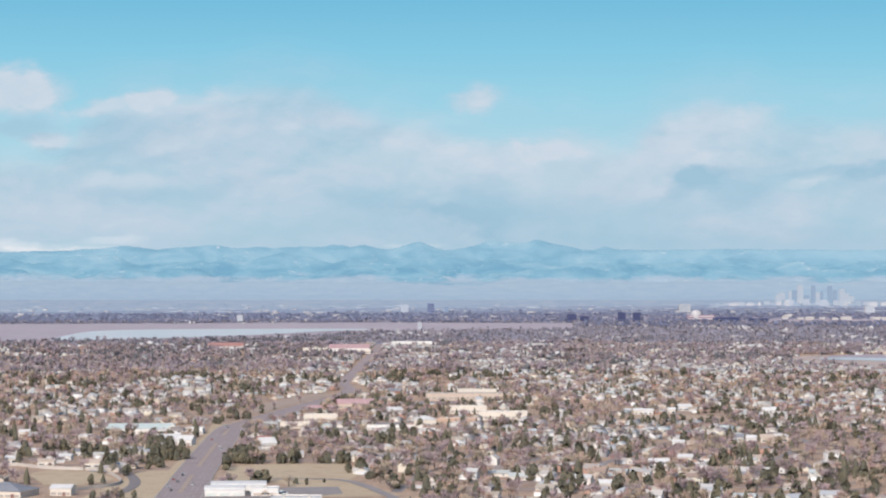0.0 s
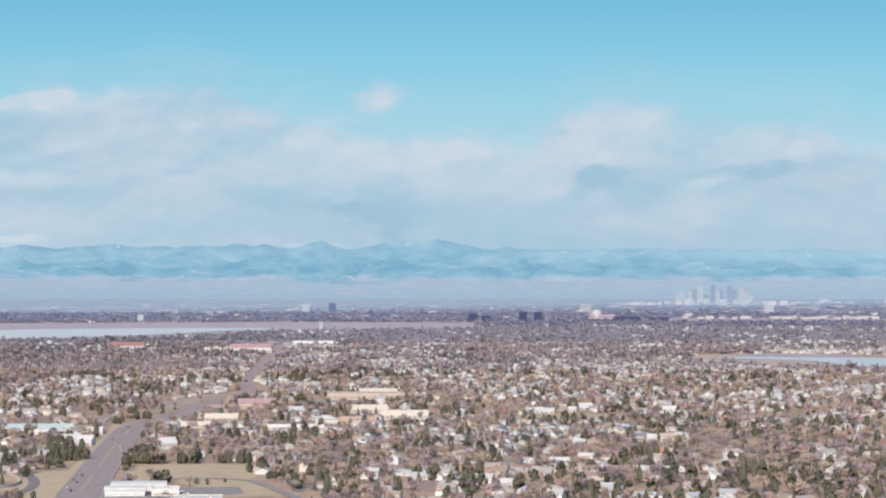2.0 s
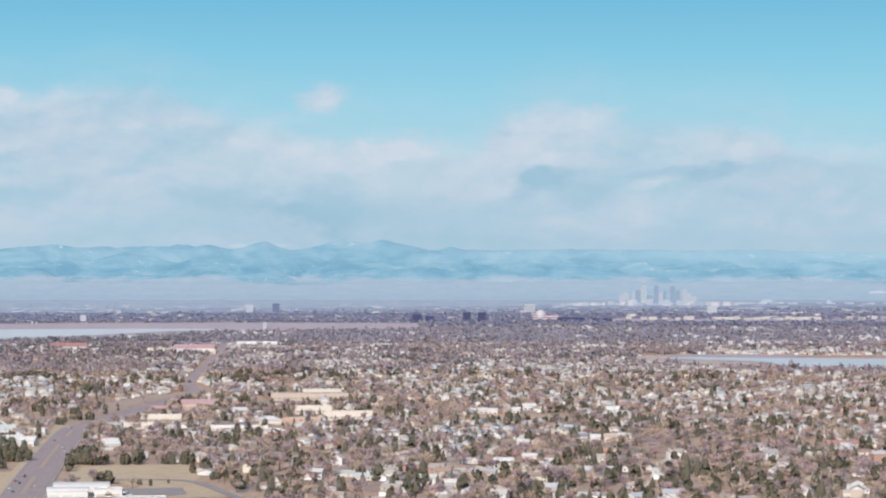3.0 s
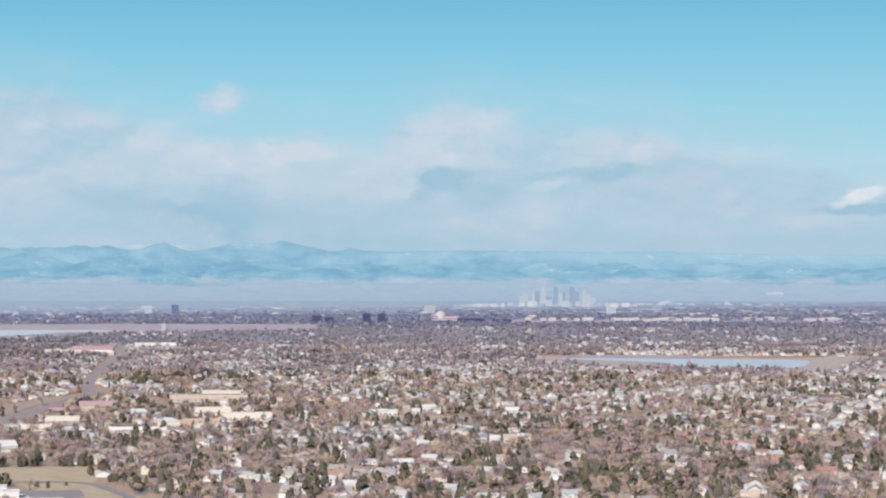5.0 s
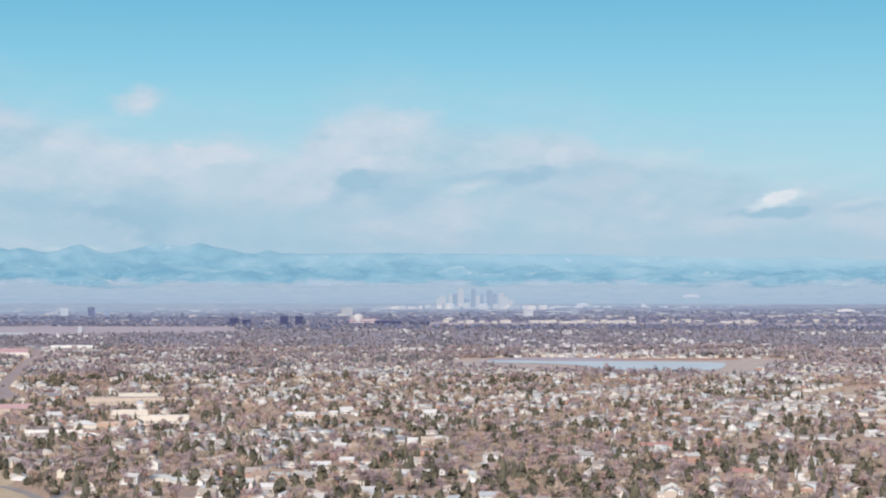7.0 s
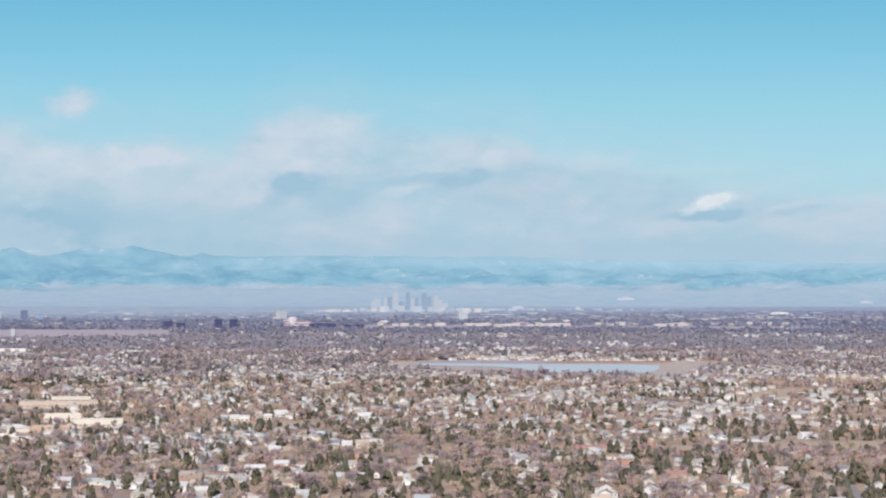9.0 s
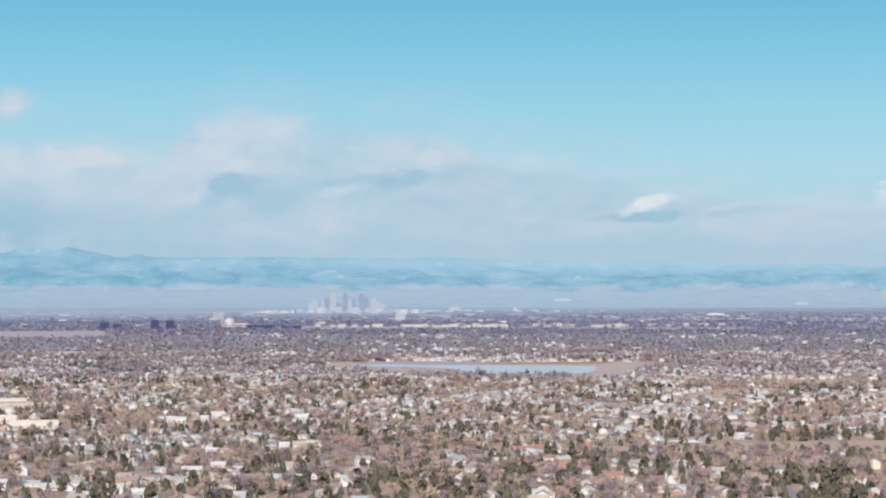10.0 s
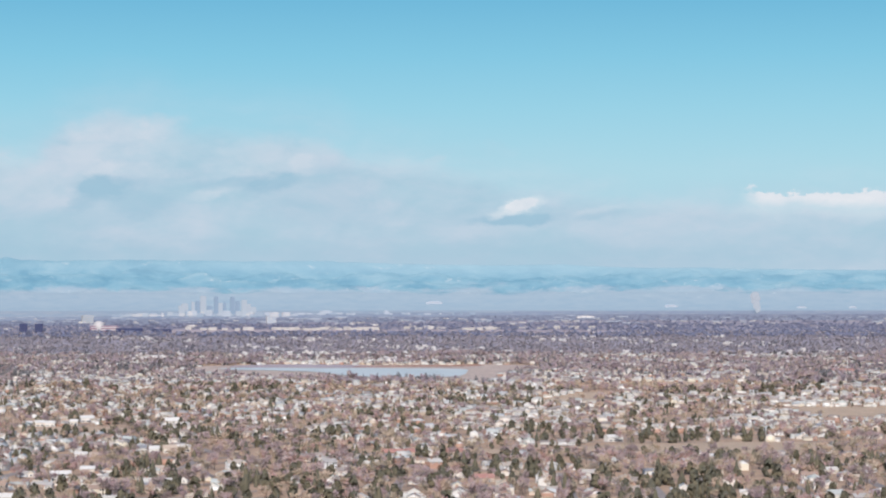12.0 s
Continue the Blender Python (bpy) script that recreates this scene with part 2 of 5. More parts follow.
m_roof = material("shingles", [(0.38, 0.32, 0.29), (0.50, 0.43, 0.375), (0.32, 0.275, 0.26), (0.62, 0.565, 0.51), (0.42, 0.30, 0.24), (0.64, 0.61, 0.57), (0.46, 0.41, 0.39), (0.48, 0.45, 0.43), (0.57, 0.59, 0.56), (0.54, 0.55, 0.555), (0.66, 0.63, 0.58), (0.55, 0.47, 0.38)], 0.75, 1.5, 0.35, random_pick=True, blotch=0.2)
m_trim = material("white_trim", [(0.76, 0.75, 0.72)], 0.6, 1.5, 0.3, blotch=0.08)
m_door = material("door_paint", [(0.62, 0.58, 0.52), (0.25, 0.12, 0.10), (0.72, 0.70, 0.66), (0.16, 0.18, 0.22)], 0.6, 1.0, 0.3, random_pick=True, blotch=0.1)
m_glass = material("window_glass", [(0.035, 0.045, 0.06), (0.05, 0.06, 0.075)], 0.12, 3.0, 0.8, blotch=0.1, spec=0.6)
m_shopglass = material("shop_glass", [(0.34, 0.30, 0.27), (0.42, 0.375, 0.33)], 0.3, 4.0, 0.8, blotch=0.1)
m_brick = material("brick", [(0.36, 0.20, 0.15), (0.30, 0.16, 0.12)], 0.9, 2.0, 0.3, blotch=0.2)
m_cream = material("cream_stucco", [(0.66, 0.585, 0.495), (0.71, 0.64, 0.55)], 0.85, 7, 0.8, blotch=0.12)
m_tan = material("tan_stucco", [(0.52, 0.415, 0.335), (0.58, 0.47, 0.385)], 0.85, 7, 0.8, blotch=0.12)
m_orange = material("orange_stucco", [(0.55, 0.38, 0.28), (0.50, 0.35, 0.265)], 0.85, 6, 0.8, blotch=0.12)
m_whitewall = material("white_render", [(0.76, 0.73, 0.68), (0.70, 0.67, 0.63)], 0.8, 8, 0.9, blotch=0.1)
m_membrane = material("white_roof_membrane", [(0.74, 0.71, 0.67), (0.64, 0.61, 0.58)], 0.6, 9, 1.2, blotch=0.1)
m_redmetal = material("red_metal_roof", [(0.52, 0.31, 0.305), (0.60, 0.40, 0.385)], 0.5, 6, 0.8, blotch=0.12)
m_teal = material("teal_metal_roof", [(0.55, 0.63, 0.58), (0.64, 0.67, 0.63)], 0.45, 7, 0.8, blotch=0.12)
m_redbrown = material("red_brown_roof", [(0.42, 0.21, 0.18), (0.47, 0.26, 0.22)], 0.85, 6, 0.8, blotch=0.12)
m_greyroof = material("grey_flat_roof", [(0.25, 0.25, 0.27), (0.31, 0.31, 0.33)], 0.85, 9, 1.0, blotch=0.2)
m_bark = material("bark", [(0.14, 0.105, 0.085), (0.19, 0.145, 0.12)], 0.95, 1.0, 0.25, blotch=0.3)
m_twig = material("bare_twigs", [(0.48, 0.36, 0.36), (0.41, 0.305, 0.32), (0.37, 0.285, 0.285), (0.33, 0.265, 0.25), (0.42, 0.35, 0.265), (0.51, 0.405, 0.295), (0.60, 0.465, 0.36), (0.58, 0.425, 0.325), (0.50, 0.32, 0.30), (0.55, 0.44, 0.415)], 0.95, 1.5, 0.5, random_pick=True, blotch=0.08, through=0.12, by_place=38.0)
# Copies of the twigs for farther trees, tinted mauve for haze.
m_twig_far = material("bare_twigs_haze_tinted", [(0.38, 0.305, 0.345), (0.46, 0.375, 0.365), (0.42, 0.315, 0.335), (0.44, 0.365, 0.33), (0.36, 0.30, 0.33)], 0.95, 1.5, 0.5, random_pick=True, blotch=0.1, through=0.12, by_place=40.0)
m_twig_dist = material("plain_twigs_haze_tinted", [(0.33, 0.30, 0.335), (0.39, 0.345, 0.375), (0.36, 0.32, 0.345)], 0.95, 1.5, 0.5, random_pick=True, blotch=0.1, through=0.12, by_place=45.0)
m_needle = material("conifer_needles", [(0.14, 0.128, 0.085), (0.17, 0.148, 0.095), (0.125, 0.12, 0.09)], 0.9, 1.2, 0.4, random_pick=True, blotch=0.15, spec=0.1, by_place=14.0)
# Greyer, bluer needles: haze put into the base colour.
m_needle_far = material("needles_haze_tinted", [(0.16, 0.155, 0.165), (0.19, 0.185, 0.195)], 0.9, 1.2, 0.4, random_pick=True, blotch=0.2)
m_water = material("lake_ice_water", [(0.50, 0.56, 0.575), (0.56, 0.61, 0.615), (0.52, 0.58, 0.59)], 0.65, 220, 40, blotch=0.06, spec=0.25)
m_ice = material("reservoir_ice", [(0.51, 0.56, 0.57), (0.58, 0.615, 0.615), (0.54, 0.585, 0.59)], 0.65, 220, 40, blotch=0.06, spec=0.2)
m_paint = material("car_paint", [(0.7, 0.7, 0.7), (0.75, 0.74, 0.7), (0.10, 0.10, 0.11), (0.50, 0.51, 0.52), (0.36, 0.08, 0.07), (0.76, 0.75, 0.72)], 0.3, 2.0, 0.5, random_pick=True, blotch=0.03, spec=0.5)
m_tyre = material("tyre", [(0.03, 0.03, 0.03)], 0.9, 0.5, 0.1)


def distance_material(name, colours, size, fine, blotch, stretch=(1, 1, 1), glow=0.0):
    """The far backdrop beyond the suburb. Colours can hold painted haze; glow adds emission in place of its light."""
    m = bpy.data.materials.new(name)
    m.use_nodes = True
    n = Nodes(m.node_tree)
    place = n.make("ShaderNodeTexCoord").outputs["Object"]
    place = n.make("ShaderNodeVectorMath", place, stretch, operation="MULTIPLY").outputs[0]
    broad = n.noise(place, 1.0 / size, 7.0, 0.62, 0.3)
    colour = n.ramp(broad, [(0.34 + 0.32 * i / max(1, len(colours) - 1), c) for i, c in enumerate(colours)])
    grain = n.ramp(n.noise(place, 1.0 / fine, 5.0, 0.65), [(0.3, 1.0 - blotch), (0.65, 1.0)])
    colour = n.mix(1.0, colour, grain, "MULTIPLY")
    dull = n.make("ShaderNodeBsdfDiffuse", colour).outputs[0]
    if glow:
        haze_glow = n.make("ShaderNodeEmission", colour, 0.86).outputs[0]
        dull = n.make("ShaderNodeMixShader", glow, dull, haze_glow).outputs[0]
    n.make("ShaderNodeOutputMaterial", dull)
    return m


# Haze blue in the colour of the belts, with some glow.
m_farwood = distance_material("tree_belt_haze_tinted", [(0.225, 0.24, 0.355), (0.285, 0.30, 0.41)], 20, 4, 0.15, glow=0.3)
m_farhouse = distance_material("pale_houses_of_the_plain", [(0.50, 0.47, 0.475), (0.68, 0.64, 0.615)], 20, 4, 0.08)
# Needles of the plain, shifted to blue for haze.
m_needle_plain = material("plain_needles_haze_tinted", [(0.125, 0.12, 0.145), (0.15, 0.145, 0.17)], 0.9, 1.2, 0.4, random_pick=True, blotch=0.2)
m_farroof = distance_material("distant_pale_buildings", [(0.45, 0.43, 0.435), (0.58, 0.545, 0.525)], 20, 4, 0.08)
# Tower colours brought near the haze, with emission that flattens their shading.
m_towerpale = distance_material("pale_towers_haze_glow", [(0.525, 0.595, 0.70), (0.56, 0.615, 0.71)], 20, 4, 0.05, glow=0.85)
m_towerblue = distance_material("glass_towers_haze_glow", [(0.34, 0.445, 0.60), (0.37, 0.47, 0.62)], 20, 4, 0.05, glow=0.85)
m_towerdark = distance_material("distant_dark_glass", [(0.045, 0.055, 0.12), (0.06, 0.07, 0.135)], 10, 2, 0.1)
m_towerrim = distance_material("distant_dark_facade", [(0.075, 0.08, 0.15), (0.09, 0.095, 0.165)], 10, 2, 0.1)
# Emission keeps the steam pale in place of sunlight on it.
m_steam = distance_material("steam_with_glow", [(0.56, 0.62, 0.735), (0.60, 0.65, 0.75)], 10, 2, 0.05, glow=0.95)
m_farcream = distance_material("distant_cream_render", [(0.44, 0.405, 0.375), (0.50, 0.46, 0.42)], 10, 3, 0.05)
# Rings of the plain, each with more blue haze in colour and glow.
m_outerplain = distance_material("outer_plain_haze_painted", [(0.265, 0.295, 0.40), (0.30, 0.33, 0.43), (0.36, 0.39, 0.475)], 10, 2.5, 0.1, (1, 1, 4), glow=0.5)
m_midplain = distance_material("mid_plain_haze_painted", [(0.32, 0.38, 0.52), (0.35, 0.41, 0.54), (0.41, 0.455, 0.565)], 20, 4, 0.08, (1, 1, 4), glow=0.7)
m_hazeplain = distance_material("farthest_plain_haze_painted", [(0.37, 0.47, 0.625), (0.41, 0.50, 0.645), (0.455, 0.525, 0.65)], 30, 6, 0.06, (1, 1, 4), glow=0.9)
# Nearly plain-coloured trees: heavy haze tint plus glow.
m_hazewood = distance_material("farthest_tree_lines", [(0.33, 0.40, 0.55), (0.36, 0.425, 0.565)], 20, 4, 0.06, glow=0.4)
# Pale roofs with blue haze in the colour and some emission.
m_hazeroof = distance_material("pale_roofs_haze_tinted", [(0.43, 0.475, 0.56), (0.50, 0.525, 0.585)], 20, 4, 0.05, glow=0.3)
m_fartint = distance_material("distant_blue_glass", [(0.20, 0.245, 0.36), (0.225, 0.27, 0.385)], 10, 2, 0.1)
# Brick red pushed to purple by a haze tint.
m_redfar = distance_material("red_brick_haze_tinted", [(0.27, 0.16, 0.215), (0.33, 0.20, 0.25)], 20, 4, 0.08)
# Faint purple haze tint and a little glow on the nearest ring.
m_farplain = distance_material("wooded_plain_haze_painted", [(0.33, 0.31, 0.385), (0.38, 0.355, 0.415), (0.45, 0.41, 0.44)], 14, 3, 0.2, glow=0.2)

m_mountain = bpy.data.materials.new("mountains_haze_painted")
m_mountain.use_nodes = True
n = Nodes(m_mountain.node_tree)
place = n.make("ShaderNodeTexCoord").outputs["Object"]
tall = n.make("ShaderNodeSeparateXYZ", place).outputs[2]
squat = n.make("ShaderNodeVectorMath", place, (1, 1, 3.2), operation="MULTIPLY").outputs[0]
# Woods, slopes and level land have blue haze mixed into their base colours.
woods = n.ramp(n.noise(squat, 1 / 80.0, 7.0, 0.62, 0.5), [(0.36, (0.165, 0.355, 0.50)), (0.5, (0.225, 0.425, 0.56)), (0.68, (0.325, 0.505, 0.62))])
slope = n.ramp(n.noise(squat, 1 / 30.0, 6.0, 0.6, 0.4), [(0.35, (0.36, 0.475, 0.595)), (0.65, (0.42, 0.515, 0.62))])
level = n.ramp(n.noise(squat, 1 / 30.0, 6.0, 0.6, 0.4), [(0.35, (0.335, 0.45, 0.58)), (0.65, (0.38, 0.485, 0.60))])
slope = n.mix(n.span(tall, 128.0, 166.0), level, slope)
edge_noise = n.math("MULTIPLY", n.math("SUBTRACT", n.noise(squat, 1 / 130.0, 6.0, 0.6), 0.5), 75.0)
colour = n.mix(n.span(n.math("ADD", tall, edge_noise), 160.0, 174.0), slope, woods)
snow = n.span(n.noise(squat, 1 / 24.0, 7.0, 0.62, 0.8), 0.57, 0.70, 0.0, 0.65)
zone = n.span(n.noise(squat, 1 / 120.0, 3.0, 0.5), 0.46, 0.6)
# Painted haze: sky colour mixed in towards the crests and to the right.
crest_haze = n.math("MULTIPLY", n.span(n.make("ShaderNodeSeparateXYZ", place).outputs[0], 250.0, 1300.0, 0.3, 1.0), n.span(tall, 182.0, 218.0, 0.1, 0.75))
colour = n.mix(crest_haze, colour, (0.40, 0.585, 0.70, 1))
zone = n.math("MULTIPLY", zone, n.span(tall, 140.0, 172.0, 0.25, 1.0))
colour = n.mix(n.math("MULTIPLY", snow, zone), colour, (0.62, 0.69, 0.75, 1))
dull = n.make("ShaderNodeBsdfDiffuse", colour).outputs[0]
# Emission stands in for haze light over the range.
haze_glow = n.make("ShaderNodeEmission", colour, 1.03).outputs[0]
n.make("ShaderNodeOutputMaterial", n.make("ShaderNodeMixShader", 0.82, dull, haze_glow).outputs[0])

# ---- the lie of the land ----
# True ranges hold out to NEAR; past it the plain climbs and everything is built at a falling scale, drawn in along
# the camera's rays to fit its view, as a backdrop that ends at FAR with the foothills. True means before this.
NEAR, FAR = 2600.0, 4500.0


def reach(d):
    """Range on the sheet for a true range d, and the scale of things there."""
    d = np.asarray(d, float)
    x = np.maximum(d - NEAR, 0) / (FAR - NEAR)
    r = np.where(d < NEAR, d, NEAR + (FAR - NEAR) * x / (1 + x))
    return r, r / np.maximum(d, 1e-6)


def lay(x, y, z=0.0):
    """A true place (metres right of, ahead of and above the point below the camera) on the sheet: position and scale."""
    x, y = np.asarray(x, float), np.asarray(y, float)
    r, s = reach(np.hypot(x, y))
    return np.stack([x * s, y * s, EYE * (1 - s) + s * np.asarray(z, float)], -1), s


def at_bearing(a, d):
    return d * math.sin(radians(a)), d * math.cos(radians(a))


def spot(x, y, turn=0.0, z=0.0):
    """The pose of a thing at a true place, turned by degrees, with its scale."""
    p, s = lay(x, y, z)
    return Matrix.Translation(Vector(p)) @ Matrix.Rotation(radians(turn), 4, "Z") @ Matrix.Scale(float(s), 4)


# ---- mesh helpers ----
def mesh_object(name, verts, loops, sizes, mats, materials, smooth=False):
    me = bpy.data.meshes.new(name)
    me.vertices.add(len(verts))
    me.vertices.foreach_set("co", np.asarray(verts, np.float32).ravel())
    me.loops.add(len(loops))
    me.loops.foreach_set("vertex_index", np.asarray(loops, np.int32))
    me.polygons.add(len(sizes))
    sizes = np.asarray(sizes, np.int32)
    me.polygons.foreach_set("loop_start", np.concatenate([[0], np.cumsum(sizes)[:-1]]).astype(np.int32))
    me.polygons.foreach_set("material_index", np.asarray(mats, np.int32))
    if smooth:
        me.polygons.foreach_set("use_smooth", np.ones(len(sizes), bool))
    for m in materials:
        me.materials.append(m)
    me.update(calc_edges=True)
    me.validate()
    return new(name, me)


def part(name, bm, mat, parent=None, label="", smooth=False):
    me = bpy.data.meshes.new(name)
    bm.normal_update()
    bm.to_mesh(me)
    mats = mat if isinstance(mat, (list, tuple)) else [mat]
    for m in mats:
        me.materials.append(m)
    if smooth:
        me.polygons.foreach_set("use_smooth", np.ones(len(me.polygons), bool))
    bm.free()
    ob = new(name, me)
    if parent is not None:
        ob.parent = parent
    return tagged(ob, label)


def box(bm, x0, x1, y0, y1, z0, z1, mat=0):
    v = [bm.verts.new((x, y, z)) for z in (z0, z1) for x, y in ((x0, y0), (x1, y0), (x1, y1), (x0, y1))]
    for f in ((3, 2, 1, 0), (4, 5, 6, 7), (0, 1, 5, 4), (1, 2, 6, 5), (2, 3, 7, 6), (3, 0, 4, 7)):
        bm.faces.new([v[i] for i in f]).material_index = mat
    return bm


def prism(bm, outline, y0, y1, mat=0):
    """A solid with that outline in x, z, from y0 to y1."""
    a = [bm.verts.new((x, y0, z)) for x, z in outline]
    b = [bm.verts.new((x, y1, z)) for x, z in outline]
    n = len(outline)
    bm.faces.new(a).material_index = mat
    bm.faces.new(b[::-1]).material_index = mat
    for i in range(n):
        bm.faces.new((a[i], b[i], b[(i + 1) % n], a[(i + 1) % n])).material_index = mat
    return bm


def turned(bm, degrees, x=0.0, y=0.0):
    bmesh.ops.transform(bm, matrix=Matrix.Translation((x, y, 0)) @ Matrix.Rotation(radians(degrees), 4, "Z"), verts=bm.verts)
    return bm


def loft(bm, rings, sides, mat=0):
    """A tapered tube through rings of (x, y, z, radius)."""
    last = None
    for x, y, z, r in rings:
        ring = [bm.verts.new((x + r * math.cos(2 * math.pi * k / sides), y + r * math.sin(2 * math.pi * k / sides), z)) for k in range(sides)]
        if last:
            for k in range(sides):
                bm.faces.new((last[k], last[(k + 1) % sides], ring[(k + 1) % sides], ring[k])).material_index = mat
        last = ring
    bm.faces.new(last).material_index = mat
    return bm


def arrays(pieces):
    """Pieces (bmesh, material index) as plain arrays, to be set down many times."""
    vs, ls, ss, ms, base = [], [], [], [], 0
    for bm, mat in pieces:
        bm.verts.index_update()
        vs += [v.co[:] for v in bm.verts]
        for f in bm.faces:
            ls += [base + v.index for v in f.verts]
            ss.append(len(f.verts))
            ms.append(mat + f.material_index)
        base += len(bm.verts)
        bm.free()
    return np.array(vs), np.array(ls), np.array(ss), np.array(ms)


def scatter(name, kinds, rows, materials, label, category, kind="stuff"):
    """One object of many alike things. rows: kind index, x, y, turn, size, height factor (arrays)."""
    which, x, y, turn, size, tall = [np.asarray(c, float) for c in rows]
    pos, s = lay(x, y)
    vs, ls, ss, ms, base = [], [], [], [], 0
    for k, (v, l, n, m) in enumerate(kinds):
        pick = np.nonzero(which.astype(int) == k)[0]
        if not len(pick):
            continue
        c, sn = np.cos(turn[pick]), np.sin(turn[pick])
        f = (size * s)[pick]
        px = (v[None, :, 0] * c[:, None] - v[None, :, 1] * sn[:, None]) * f[:, None] + pos[pick, 0, None]
        py = (v[None, :, 0] * sn[:, None] + v[None, :, 1] * c[:, None]) * f[:, None] + pos[pick, 1, None]
        pz = v[None, :, 2] * (f * tall[pick])[:, None] + pos[pick, 2, None]
        vs.append(np.stack([px, py, pz], -1).reshape(-1, 3))
        ls.append((l[None, :] + base + (np.arange(len(pick)) * len(v))[:, None]).ravel())
        ss.append(np.tile(n, len(pick)))
        ms.append(np.tile(m, len(pick)))
        base += len(pick) * len(v)
    ob = mesh_object(name, np.concatenate(vs), np.concatenate(ls), np.concatenate(ss), np.concatenate(ms), materials)
    return tagged(ob, label, category, kind=kind)


def sheet(name, outline, mat, label, category, lift=0.25, step=40.0):
    """A patch of ground with a true outline, laid on the sheet."""
    pts = []
    for (xa, ya), (xb, yb) in zip(outline, outline[1:] + outline[:1]):
        n = max(1, int(math.hypot(xb - xa, yb - ya) / step))
        pts += [(xa + (xb - xa) * i / n, ya + (yb - ya) * i / n) for i in range(n)]
    bm = bmesh.new()
    face = bm.faces.new([bm.verts.new((x, y, 0)) for x, y in pts])
    ys = [p[1] for p in pts]
    cut = min(ys) + step
    while cut < max(ys):
        bmesh.ops.bisect_plane(bm, geom=bm.verts[:] + bm.edges[:] + bm.faces[:], plane_co=(0, cut, 0), plane_no=(0, 1, 0))
        cut += step * (1 if cut < 6000 else 4)
    xs = [p[0] for p in pts]
    cut = min(xs) + 3 * step
    while cut < max(xs):
        bmesh.ops.bisect_plane(bm, geom=bm.verts[:] + bm.edges[:] + bm.faces[:], plane_co=(cut, 0, 0), plane_no=(1, 0, 0))
        cut += 3 * step
    for v in bm.verts:
        p, s = lay(v.co.x, v.co.y, lift)
        v.co = Vector(p)
    for f in bm.faces:
        f.normal_update()
        if f.normal.z < 0:
            f.normal_flip()
    return tagged(part(name, bm, mat), label, category, kind="structure")


def strip(name, line, width, mat, label, category, lift=0.3, offset=0.0, step=25.0):
    """A band along a true line (a road, a kerb)."""
    pts = []
    for (xa, ya), (xb, yb) in zip(line, line[1:]):
        n = max(1, int(math.hypot(xb - xa, yb - ya) / step))
        pts += [(xa + (xb - xa) * i / n, ya + (yb - ya) * i / n) for i in range(n)]
    pts.append(line[-1])
    verts, loops = [], []
    for i, (x, y) in enumerate(pts):
        a, b = pts[max(0, i - 1)], pts[min(len(pts) - 1, i + 1)]
        tx, ty = b[0] - a[0], b[1] - a[1]
        n = math.hypot(tx, ty)
        nx, ny = ty / n, -tx / n
        for side in (offset - width / 2, offset + width / 2):
            p, s = lay(x + nx * side, y + ny * side, lift)
            verts.append(p)
        if i:
            k = 2 * i
            loops += [k - 2, k - 1, k + 1, k]
    ob = mesh_object(name, verts, loops, [4] * (len(pts) - 1), [0] * (len(pts) - 1), [mat])
    return tagged(ob, label, category, kind="structure")


def smooth_line(points, n=10):
    """Catmull-Rom through a few points."""
    p = [points[0]] + list(points) + [points[-1]]
    out = []
    for i in range(1, len(p) - 2):
        for k in range(n):
            t = k / n
            out.append(tuple(0.5 * (2 * b + (c - a) * t + (2 * a - 5 * b + 4 * c - d) * t * t + (3 * b - a - 3 * c + d) * t ** 3)
                             for a, b, c, d in zip(p[i - 1], p[i], p[i + 1], p[i + 2])))
    return out + [points[-1]]


def wobbly(outline, seed=0, amount=14.0):
    """A soft uneven outline through a few corners."""
    loop = smooth_line(list(outline) + [outline[0]], 6)[:-1]
    return [(x + amount * noise.noise(Vector((x / 45, y / 45, seed))), y + 2 * amount * noise.noise(Vector((x / 45, y / 45, seed + 9)))) for x, y in loop]


# ---- the ground, one sheet out to the foothills ----
FOOT = 4640.0
rings = np.concatenate([[2.0], np.arange(200, 2600, 200), np.arange(2600, 4480, 12), np.arange(4480, 4495, 3), np.linspace(4497, FOOT, 24)])
SEGS = 360
y01 = np.clip((rings - NEAR) / (FAR - NEAR), 0, 0.9985)
true = np.where(rings < NEAR, rings, NEAR + (FAR - NEAR) * y01 / (1 - y01))
heights = EYE * (1 - rings / true)
edge = rings > 4495
heights[edge] = np.interp(rings[edge], [4495, 4540, FOOT], [127.0, 135.0, 159.6])
ang = np.arange(SEGS) * 2 * np.pi / SEGS
gv = np.stack([np.outer(rings, np.sin(ang)), np.outer(rings, np.cos(ang)), np.repeat(heights[:, None], SEGS, 1)], -1).reshape(-1, 3)
i, j = np.meshgrid(np.arange(len(rings) - 1), np.arange(SEGS), indexing="ij")
k = (j + 1) % SEGS
quads = np.stack([i * SEGS + j, (i + 1) * SEGS + j, (i + 1) * SEGS + k, i * SEGS + k], -1)[..., ::-1].reshape(-1)
ring_of = i.reshape(-1)
face_az = (np.degrees(ang[j.reshape(-1)]) + 180.5) % 360 - 180
dim = np.clip(4373 + 4.8 * (face_az - 7), 4285, 4425)  # where the painted haze takes over from the woods, farther out to the right
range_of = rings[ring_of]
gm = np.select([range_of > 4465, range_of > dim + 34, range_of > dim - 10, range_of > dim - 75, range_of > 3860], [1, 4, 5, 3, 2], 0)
nq = len(gm)
tri_loops = np.arange(SEGS)
